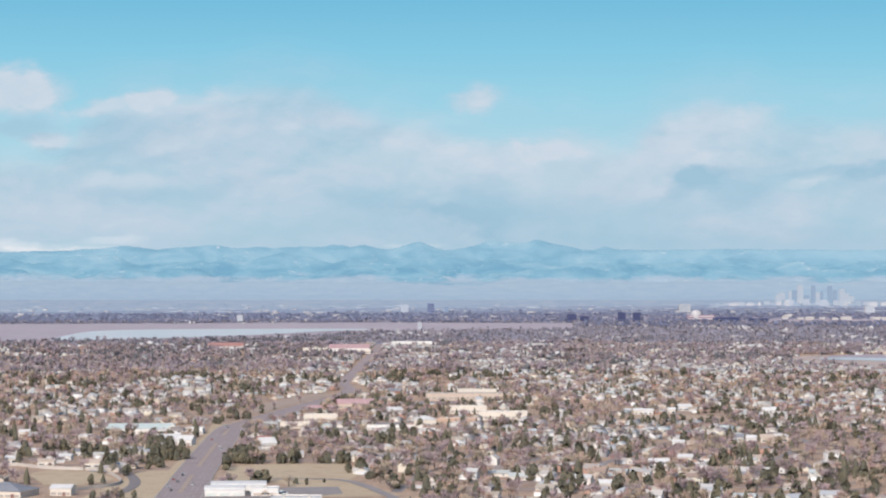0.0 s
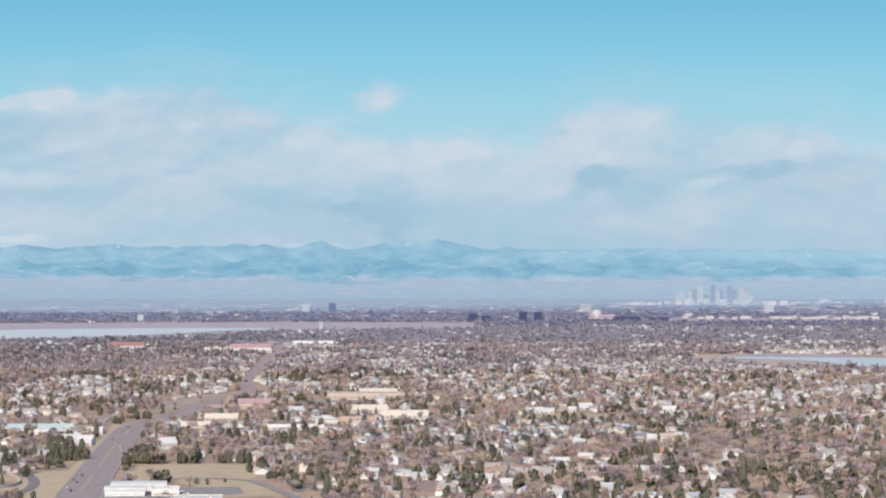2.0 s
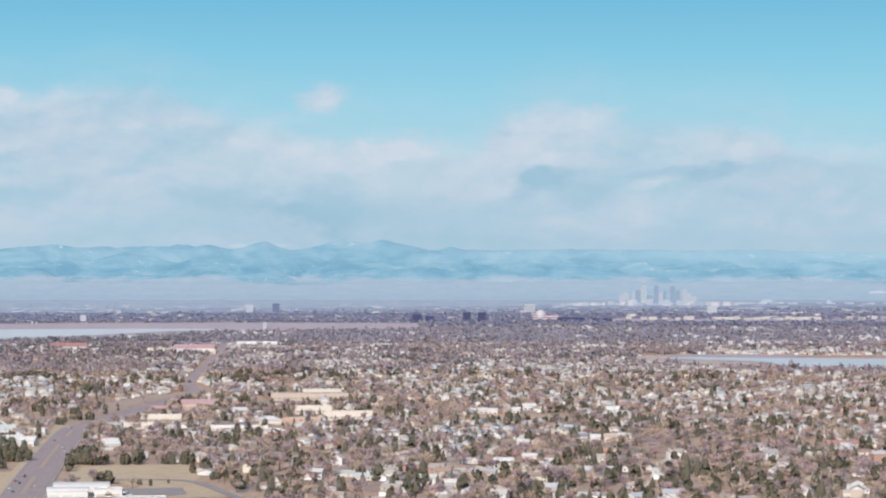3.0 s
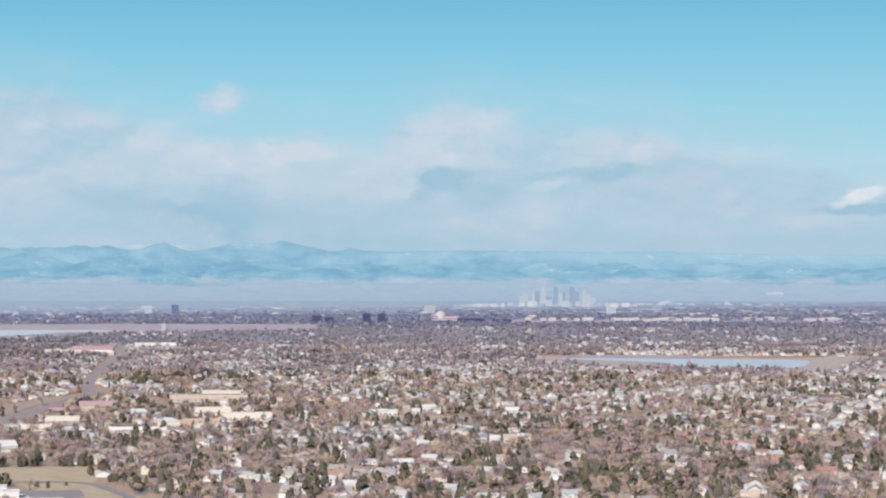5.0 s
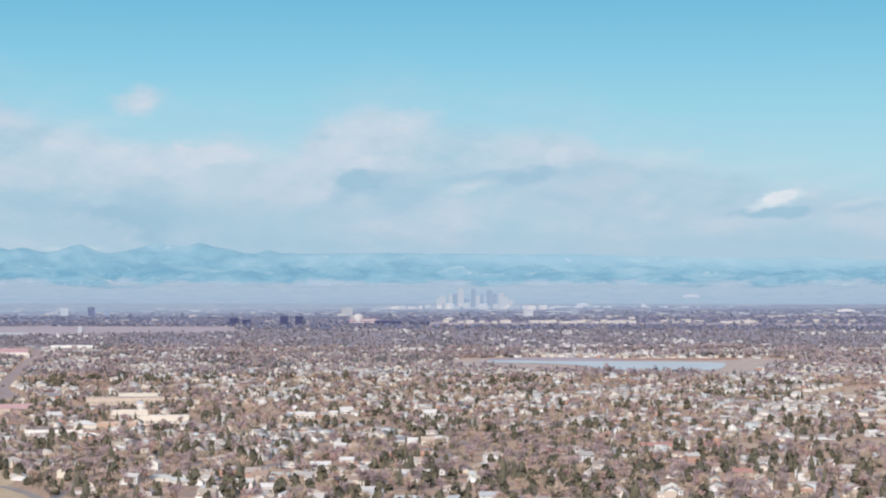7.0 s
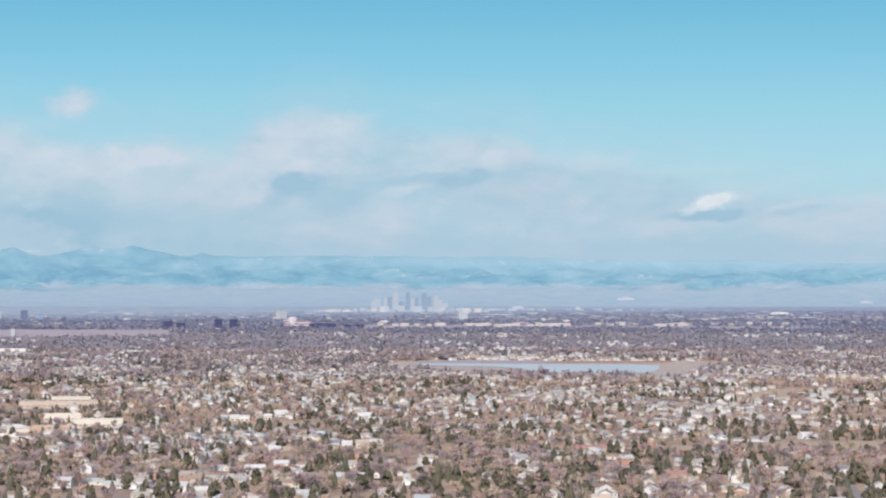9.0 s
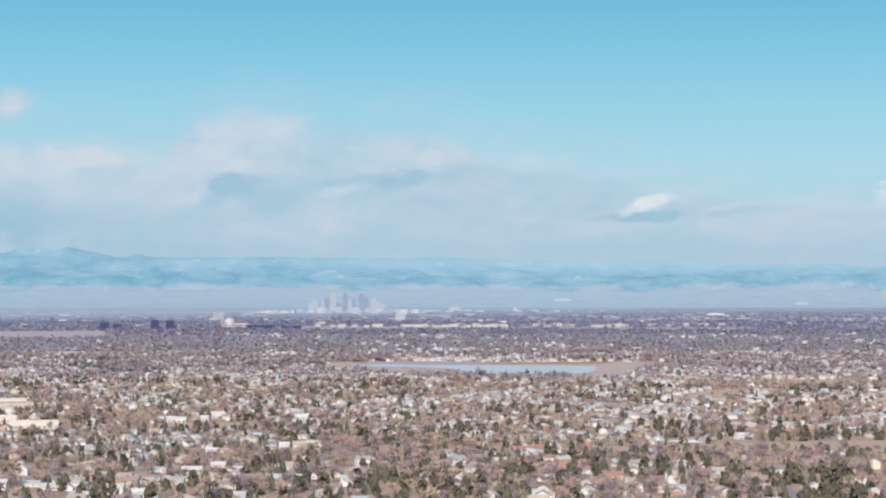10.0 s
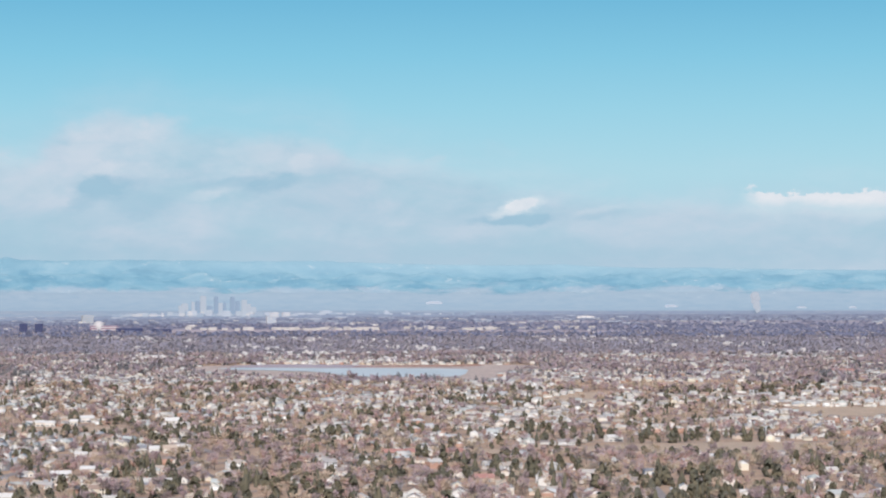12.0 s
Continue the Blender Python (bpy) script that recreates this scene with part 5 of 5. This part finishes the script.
# Rows of cream apartments.
ra = random.Random(11)
for a0, a1, d, count in ((10.3, 12.9, 14400, 14), (13.4, 14.5, 14700, 4), (14.9, 15.7, 14400, 6), (8.2, 9.9, 14300, 6), (16.2, 18.2, 14900, 5)):
    for q in range(count):
        a = a0 + (a1 - a0) * (q + 0.3 * ra.random()) / count
        x, y = at_bearing(a, d + ra.uniform(-250, 250))
        tower("row of cream apartment blocks among bare trees", x, y, ra.uniform(25, 70), 30, ra.uniform(9, 17), -a + ra.uniform(-10, 10), m_farcream, m_farroof, 3, "apartment_block")
x, y = at_bearing(17.76, 30000)
warehouse = tower("low white arched warehouse on the plain", x, y, 215, 60, 16, -17, m_farhouse, m_farhouse, 1, "arched_warehouse")
vault = prism(bmesh.new(), [(-107 * math.cos(math.pi * q / 12), 16.5 + 16 * math.sin(math.pi * q / 12)) for q in range(13)], -30, 30)
part("vaulted_roof", vault, m_farhouse, warehouse)

# White works on the first slopes of the foothills: bearing, range, height of the ground, width.
for a, r_, z, wide in ((14.1, 4552, 138.0, 320), (19.8, 4518, 131.2, 240), (22.9, 4500, 128.0, 180), (24.1, 4500, 128.0, 150)):
    works = tower("white industrial works on the far slope", 0, 0, wide, 60, 34, 0, m_hazeroof, m_towerpale, 1, "industrial_works", 14)
    works.matrix_world = Matrix.Translation((r_ * math.sin(radians(a)), r_ * math.cos(radians(a)), z)) @ Matrix.Rotation(radians(-a), 4, "Z") @ Matrix.Scale(0.1, 4)

# A column of steam far off.
steam = bmesh.new()
rs = random.Random(3)
for q in range(14):
    f = q / 13
    bmesh.ops.create_icosphere(steam, subdivisions=2, radius=48 + 60 * f * (1 - 0.6 * f) + rs.uniform(-14, 14), matrix=Matrix.Translation((rs.uniform(-34, 34) - 54 * f, rs.uniform(-25, 25), 60 + 340 * f)))
x, y = at_bearing(21.85, 50000)
steam_ob = part("steam_plume", steam, m_steam, smooth=True)
steam_ob.matrix_world = spot(x, y)
tagged(steam_ob, "pale column of steam rising from the plain", "steam", kind="stuff")

# ---- plots, houses and trees over the whole suburb ----
hx, hy, ht = [], [], []
tx, ty = [], []
streets = []
CELL = 300.0
for cx in np.arange(-2400, 4200, CELL):
    for cy in np.arange(1200, 6600, CELL):
        corner = np.hypot(max(abs(cx + CELL / 2) - 250, 0), cy)
        a = math.degrees(math.atan2(cx + CELL / 2, cy + CELL / 2))
        if not -20 < a < 35 or np.hypot(cx, cy) > 6800:
            continue
        angle = rng.choice([0.0, 0.0, 90.0, 12.0, -18.0, 35.0, 70.0]) + rng.normal(0, 4)
        if a > 13 and cy > 1900:  # streets turned square to the camera's view, so that rows show level
            angle = -a + rng.choice([0.0, 0.0, 0.0, 8.0, -6.0]) + rng.normal(0, 3)
        c, s = math.cos(radians(angle)), math.sin(radians(angle))
        us, vs_ = [], []
        for street in np.arange(-248, 249, 62.0):
            for side in (-1, 1):
                u = np.arange(-240, 240, 18.5) + rng.uniform(0, 10)
                us.append(u + rng.normal(0, 1.0, len(u)))
                vs_.append(np.full(len(u), street + side * 17.0) + rng.normal(0, 1.2, len(u)))
        u, v = np.concatenate(us), np.concatenate(vs_)
        face = np.where(np.round((v % 62.0) / 62.0) == 0, 0.0, math.pi)
        x, y = cx + CELL / 2 + u * c - v * s, cy + CELL / 2 + u * s + v * c
        own = (np.abs(x - cx - CELL / 2) < CELL / 2 - 8) & (np.abs(y - cy - CELL / 2) < CELL / 2 - 8) & (rng.random(len(x)) < rng.uniform(0.75, 0.95))
        x, y, face = x[own], y[own], face[own]
        n_t = int(CELL * CELL * 0.0044)
        qx, qy = cx + rng.random(n_t) * CELL, cy + rng.random(n_t) * CELL
        if len(x):
            free = (np.hypot(qx[:, None] - x[None, :], qy[:, None] - y[None, :]) > 6.6).all(1)
            qx, qy = qx[free], qy[free]
        hx.append(x), hy.append(y), ht.append(face + radians(angle) + rng.choice([0, math.pi / 2], len(x), p=[0.8, 0.2]))
        tx.append(qx), ty.append(qy)
        if np.hypot(cx, cy) < 3600:
            for street in np.arange(-248, 249, 62.0):
                ends = []
                for u0 in np.arange(-230, 230, 20):
                    px, py = cx + CELL / 2 + u0 * c - street * s, cy + CELL / 2 + u0 * s + street * c
                    if abs(px - cx - CELL / 2) < CELL / 2 and abs(py - cy - CELL / 2) < CELL / 2:
                        ends.append((px, py))
                if len(ends) > 2:
                    streets.append(ends)
hx, hy, ht = np.concatenate(hx), np.concatenate(hy), np.concatenate(ht)
tx, ty = np.concatenate(tx), np.concatenate(ty)
ok = in_wedge(hx, hy, 1380, 6600) & clear_of(hx, hy, 12) & clear_of_plots(hx, hy, 8)
hx, hy, ht = hx[ok], hy[ok], ht[ok]
ok = in_wedge(tx, ty, 1380, 6600) & clear_of(tx, ty, 4) & clear_of_plots(tx, ty, 4) & open_view(tx, ty)
tx, ty = tx[ok], ty[ok]
# Leafier streets alternate with barer ones; shares by range and bearing fit the camera's view.
shore_side = np.interp(np.degrees(np.arctan2(hx, hy)), [-3.4, -2.4], [0.35, 1.0])
leafy_h = np.array([noise.fractal(Vector((x / 210, y / 330, 7.7)), 1.0, 2.0, 3) for x, y in zip(hx, hy)])
leafy_t = np.array([noise.fractal(Vector((x / 210, y / 330, 7.7)), 1.0, 2.0, 3) for x, y in zip(tx, ty)])
ok = rng.random(len(hx)) < np.clip(0.44 - np.interp(np.hypot(hx, hy), [1800, 2600], [0.45, 0.9]) * leafy_h, 0.08, 0.85) * np.interp(np.hypot(hx, hy), [1500, 2100, 2600, 3600, 4300, 6000], [0.68, 0.88, 1.2, 1.28, 1.18, 0.9]) * np.interp(np.degrees(np.arctan2(hx, hy)), [-5, -3], [0.68, 1.0]) * np.where(np.hypot(hx, hy) > 4500, shore_side, 1.0) * (1 + np.interp(np.degrees(np.arctan2(hx, hy)), [9, 15], [0.0, 0.3]) * np.interp(np.hypot(hx, hy), [1900, 2400], [-0.3, 1.0]))
hx, hy, ht = hx[ok], hy[ok], ht[ok]
ok = rng.random(len(tx)) < np.clip(np.interp(np.hypot(tx, ty), [2000, 2700], [0.95, 0.7]) + np.interp(np.hypot(tx, ty), [1800, 2600], [0.3, 0.8]) * leafy_t, 0.25, 1.0) * np.interp(np.hypot(tx, ty), [2000, 2700, 3600, 4200], [0.84, 0.8, 0.75, 0.85]) * (1 - np.interp(np.degrees(np.arctan2(tx, ty)), [9, 15], [0.0, 0.18]) * np.interp(np.hypot(tx, ty), [1900, 2400], [-0.5, 1.0]))
tx, ty = tx[ok], ty[ok]
hd, td = np.hypot(hx, hy), np.hypot(tx, ty)

# Streets of the near blocks.
sv, sl, sn = [], [], 0
for line in streets:
    px, py = np.array(line).T
    keep = clear_of(px, py, 2) & clear_of_plots(px, py, 4) & in_wedge(px, py, 1300, 3600)
    for a, b, k0, k1 in zip(line, line[1:], keep, keep[1:]):
        if not (k0 and k1):
            continue
        n_ = math.hypot(b[0] - a[0], b[1] - a[1])
        ox, oy = (b[1] - a[1]) / n_ * 4, -(b[0] - a[0]) / n_ * 4
        base = len(sv)
        for x, y in ((a[0] - ox, a[1] - oy), (a[0] + ox, a[1] + oy), (b[0] + ox, b[1] + oy), (b[0] - ox, b[1] - oy)):
            sv.append(lay(x, y, 0.12)[0])
        sl += [base, base + 1, base + 2, base + 3]
        sn += 1
tagged(mesh_object("road", sv, sl, [4] * sn, [0] * sn, [m_street]), "narrow grey residential streets between houses", "street", kind="structure")

# Houses: those nearest are things with parts, the rest one mass.
order = np.argsort(hd)
kind_h = rng.integers(0, len(HOUSES), len(hx))
size_h = rng.uniform(0.88, 1.1, len(hx))
SINGLE = 236
originals = {}
for h in order[:SINGLE]:
    k = int(kind_h[h])
    p, s = lay(hx[h], hy[h])
    m = Matrix.Translation(Vector(p)) @ Matrix.Rotation(ht[h], 4, "Z")
    if k not in originals:
        root = new("house")
        for name, bm, mat in house_parts(*HOUSES[k], k):
            if isinstance(mat, tuple):
                two_part(name, bm, mat, root)
            else:
                part(name, bm, mat, root)
        tagged(root, ("two-storey" if HOUSES[k][2] > 4 else "low single-storey") + (" house with a hipped shingle roof" if HOUSES[k][5] else " house with a gabled shingle roof") + (" and garage" if HOUSES[k][4] else ""), "house", "houses of the suburb")
        originals[k] = root
        root.matrix_world = m
    else:
        copy_thing(originals[k], m)
rest = order[SINGLE:]
for near, far, detail, name in ((0, 2700, 2, "rows_of_houses"), (2700, 4200, 1, "farther_houses"), (4200, 6700, 0, "distant_houses")):
    pick = rest[(hd[rest] >= near) & (hd[rest] < far)]
    kinds = [house_template(row, q, detail) for q, row in enumerate(HOUSES)]
    scatter(name, kinds, (kind_h[pick], hx[pick], hy[pick], ht[pick], size_h[pick], np.ones(len(pick))), HOUSE_MATS,
            "many pale suburban houses with shingle roofs among bare trees", "houses")

# Trees.
TREE_MATS = [m_bark, m_twig, m_needle]
FAR_MATS = [m_bark, m_twig_far, m_needle_far]


def tree_template(seed, evergreen, detail):
    if evergreen:
        trunk, crown = conifer(seed, 10.5, (4.3, 5.2, 3.4)[seed % 3], (3, 5, 7)[detail], (4, 5, 7)[detail], (1.0, 1.0, 0.85)[detail])
        return arrays([(trunk, 0), (crown, 2)])
    trunk, crown = bare_tree(seed, 10.0, 5.3, (14, 46, 125)[detail], (4.4, 3.0, 2.1)[detail], (2.0, 0.9, 0.40)[detail], (0, 0, 4)[detail])
    if detail == 0:
        trunk.free()
        return arrays([(crown, 1)])
    return arrays([(trunk, 0), (crown, 1)])


# Rows of dark conifers: x, y, x, y, count, spread.
lines = []
for xa, ya, xb, yb, count, spread in ((640, 4500, 900, 4240, 45, 22), (900, 4240, 1150, 4080, 40, 20), (1264, 5600, 1560, 5450, 45, 30), (-246, 3620, -150, 3640, 30, 6),
                                      (-1150, 6980, -240, 7200, 230, 28), (-700, 7150, -150, 7500, 130, 60), (60, 3250, 95, 3200, 9, 8), (-100, 2300, 90, 2400, 16, 7), (-300, 3300, -240, 3180, 14, 12), (330, 3400, 480, 3420, 16, 14)):
    f = rng.random(count)
    lines.append(np.stack([xa + (xb - xa) * f + rng.normal(0, spread, count), ya + (yb - ya) * f + rng.normal(0, spread * 1.5, count)], 1))
lines = np.concatenate(lines)
ok = clear_of_plots(lines[:, 0], lines[:, 1], 3)
lines = lines[ok]
tx, ty = np.concatenate([tx, lines[:, 0]]), np.concatenate([ty, lines[:, 1]])
td = np.hypot(tx, ty)
groves = np.array([noise.noise(Vector((x / 90, y / 160, 1.5))) + (noise.noise(Vector((x / 130, y / 380, 3.5))) if y > 3400 else 0.0) for x, y in zip(tx, ty)])
green = rng.random(len(tx)) < np.clip(0.31 + 0.75 * groves + np.interp(td, [1500, 2300, 3600, 4400], [0.12, 0.03, 0.03, 0.04]) + np.where(tx < -100, np.interp(td, [4300, 5600], [0.0, 0.25]), 0.0), 0.05, 0.85)
green[len(tx) - len(lines):] = True
kind_t = np.where(green, 5 + rng.integers(0, 3, len(tx)), rng.integers(0, 5, len(tx)))
clusters = np.array([noise.noise(Vector((x / 70, y / 130, 6.5))) for x, y in zip(tx, ty)])
size_t = (1 + np.interp(td, [2600, 3600], [0.12, 0.8]) * clusters) * np.where(green, rng.uniform(0.6, 1.3, len(tx)), rng.uniform(0.6, 1.25, len(tx))) * np.interp(np.hypot(tx, ty), [1500, 2100, 2700], [1.1, 1.06, 1.0])
turn_t = rng.random(len(tx)) * 6.283
tall_t = rng.uniform(0.85, 1.15, len(tx))
order = np.argsort(td)
originals = {}
for q in order[:300]:
    k = int(kind_t[q])
    p, s = lay(tx[q], ty[q])
    m = Matrix.Translation(Vector(p)) @ Matrix.Rotation(turn_t[q], 4, "Z")
    if k not in originals:
        root = new("conifer" if k >= 5 else "bare_tree")
        trunk, crown = conifer(k, 10.5, (4.3, 5.2, 3.4)[k % 3], 8, 8, 0.55) if k >= 5 else bare_tree(k, 10.0, 5.3, 150, 2.4, 0.5)
        part("trunk", trunk, m_bark, root)
        part("crown", crown, m_needle if k >= 5 else m_twig, root)
        tagged(root, "dark green conifer in a yard" if k >= 5 else "leafless brown tree with a twiggy crown in a yard", "tree", "trees of the suburb")
        originals[k] = root
        root.matrix_world = m @ Matrix.Scale(float(size_t[q]), 4)
    else:
        c = copy_thing(originals[k], m)
        c.scale = (float(size_t[q]),) * 3
# Clumps of dark conifers and round trees, placed to fit the camera's view: x, y, count, spread, size.
CLUMPS = [(-155, 1868, 10, 3.2, 1.35), (-162, 1895, 7, 3.5, 1.2), (-126, 1864, 4, 3.5, 0.75), (-118, 1866, 4, 2.5, 0.8), (-92, 1862, 5, 2.0, 0.9), (-80, 1860, 6, 2.4, 0.95), (-217, 1905, 9, 4.0, 1.15), (-222, 1945, 8, 5, 1.1), (-228, 1858, 6, 3.5, 1.0), (-50, 1705, 5, 5, 0.6), (-96, 1655, 5, 5, 0.4),
          (-254, 2070, 6, 7, 1.0), (-262, 2130, 6, 9, 1.0), (-290, 2180, 8, 14, 0.9), (-208, 2530, 2, 3, 1.0), (-230, 2440, 3, 4, 0.9), (-150, 1545, 0, 5, 0.6),
          (-205, 1545, 4, 9, 0.6), (-70, 2700, 6, 10, 1.2), (-115, 2900, 9, 14, 1.2), (-60, 1760, 5, 12, 0.8), (-20, 1640, 6, 12, 1.0), (80, 2860, 7, 16, 1.2)]
rk = random.Random(17)
made = {k: originals.get(k) for k in (5, 6, 7)}
for x, y, count, spread, size in CLUMPS:
    for q in range(count):
        k = rk.choice((5, 6, 7))
        if made[k] is None:
            continue
        px, py = x + rk.gauss(0, spread), y + rk.gauss(0, spread * 1.5)
        p, s = lay(px, py)
        c = copy_thing(made[k], Matrix.Translation(Vector(p)) @ Matrix.Rotation(rk.random() * 6.28, 4, "Z"))
        c.scale = (float(s) * size * rk.uniform(0.8, 1.2),) * 3
rest = order[300:]
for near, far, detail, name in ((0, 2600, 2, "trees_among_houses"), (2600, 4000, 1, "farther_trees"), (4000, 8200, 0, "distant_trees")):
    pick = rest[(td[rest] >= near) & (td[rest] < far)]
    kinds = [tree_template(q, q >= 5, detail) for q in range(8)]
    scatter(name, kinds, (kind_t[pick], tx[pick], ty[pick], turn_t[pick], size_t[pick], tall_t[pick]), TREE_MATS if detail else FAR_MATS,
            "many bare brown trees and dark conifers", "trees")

# Woods and pale roofs of the far plain.
def far_rows(count, near, far, seed, side=0):
    """side: 1 keeps what lies this side of the painted haze, -1 what lies beyond it."""
    r = np.random.default_rng(seed)
    d = near * (far / near) ** r.random(count)
    a = np.radians(r.uniform(-13.5, 28.5, count))
    x, y = d * np.sin(a), d * np.cos(a)
    ok = clear_of(x, y, 0)
    if side:
        ok &= (np.interp(np.degrees(a), [-12, -6, 7, 15, 21], [17500, 19000, 28000, 38000, 50000]) * r.uniform(0.7, 1.06, count) > d) == (side > 0)
    return x[ok], y[ok], r


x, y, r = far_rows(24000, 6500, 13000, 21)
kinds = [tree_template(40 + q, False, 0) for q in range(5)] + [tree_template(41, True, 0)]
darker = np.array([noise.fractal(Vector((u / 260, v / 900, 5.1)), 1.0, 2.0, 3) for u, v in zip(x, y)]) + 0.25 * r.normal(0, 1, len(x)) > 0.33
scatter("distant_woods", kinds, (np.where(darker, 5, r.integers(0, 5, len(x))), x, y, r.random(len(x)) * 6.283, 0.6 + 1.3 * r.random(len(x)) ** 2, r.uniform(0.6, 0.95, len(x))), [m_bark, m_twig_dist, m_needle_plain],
        "winter woods tinted purple with haze across the plain", "woods")
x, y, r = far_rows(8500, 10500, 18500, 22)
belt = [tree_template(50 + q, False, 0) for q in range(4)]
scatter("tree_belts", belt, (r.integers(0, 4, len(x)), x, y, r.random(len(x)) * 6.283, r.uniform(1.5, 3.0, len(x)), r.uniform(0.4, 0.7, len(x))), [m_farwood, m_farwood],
        "belts of trees tinted blue-grey with haze on the plain", "woods")
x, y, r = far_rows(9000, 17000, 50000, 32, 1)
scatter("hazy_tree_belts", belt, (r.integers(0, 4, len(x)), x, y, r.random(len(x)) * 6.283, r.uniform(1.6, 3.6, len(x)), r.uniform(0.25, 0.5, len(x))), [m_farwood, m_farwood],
        "lines of trees tinted blue with haze far across the plain", "woods")
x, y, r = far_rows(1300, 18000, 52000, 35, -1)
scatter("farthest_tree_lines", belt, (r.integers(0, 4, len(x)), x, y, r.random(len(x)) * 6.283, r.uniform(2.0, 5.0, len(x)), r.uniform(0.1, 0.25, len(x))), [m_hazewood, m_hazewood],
        "faint tree lines with blue haze in their colour", "woods")
plain_house = [house_template(row, q, 0) for q, row in enumerate(HOUSES)]
x, y, r = far_rows(5200, 5600, 13500, 23)
settled = np.array([noise.fractal(Vector((u / 330, v / 900, 2.2)), 1.0, 2.0, 3) for u, v in zip(x, y)]) > 0.2 + 0.3 * r.random(len(x))
x, y = np.concatenate([x[settled], r.uniform(1080, 1520, 130)]), np.concatenate([y[settled], r.uniform(5650, 6600, 130)])
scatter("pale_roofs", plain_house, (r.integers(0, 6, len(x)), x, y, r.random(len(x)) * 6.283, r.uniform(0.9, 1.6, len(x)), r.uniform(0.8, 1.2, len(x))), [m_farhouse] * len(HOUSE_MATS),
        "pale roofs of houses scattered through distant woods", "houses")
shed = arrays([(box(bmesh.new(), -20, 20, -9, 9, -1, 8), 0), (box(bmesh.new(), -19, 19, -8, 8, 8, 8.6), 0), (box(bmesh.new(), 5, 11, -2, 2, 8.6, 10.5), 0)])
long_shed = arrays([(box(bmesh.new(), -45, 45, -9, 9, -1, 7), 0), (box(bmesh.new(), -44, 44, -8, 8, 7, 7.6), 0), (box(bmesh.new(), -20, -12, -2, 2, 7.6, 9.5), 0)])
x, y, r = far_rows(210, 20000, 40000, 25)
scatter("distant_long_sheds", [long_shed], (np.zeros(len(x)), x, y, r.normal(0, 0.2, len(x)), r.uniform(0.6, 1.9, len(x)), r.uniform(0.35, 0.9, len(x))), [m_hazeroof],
        "long pale roofs with haze in their colour", "buildings")
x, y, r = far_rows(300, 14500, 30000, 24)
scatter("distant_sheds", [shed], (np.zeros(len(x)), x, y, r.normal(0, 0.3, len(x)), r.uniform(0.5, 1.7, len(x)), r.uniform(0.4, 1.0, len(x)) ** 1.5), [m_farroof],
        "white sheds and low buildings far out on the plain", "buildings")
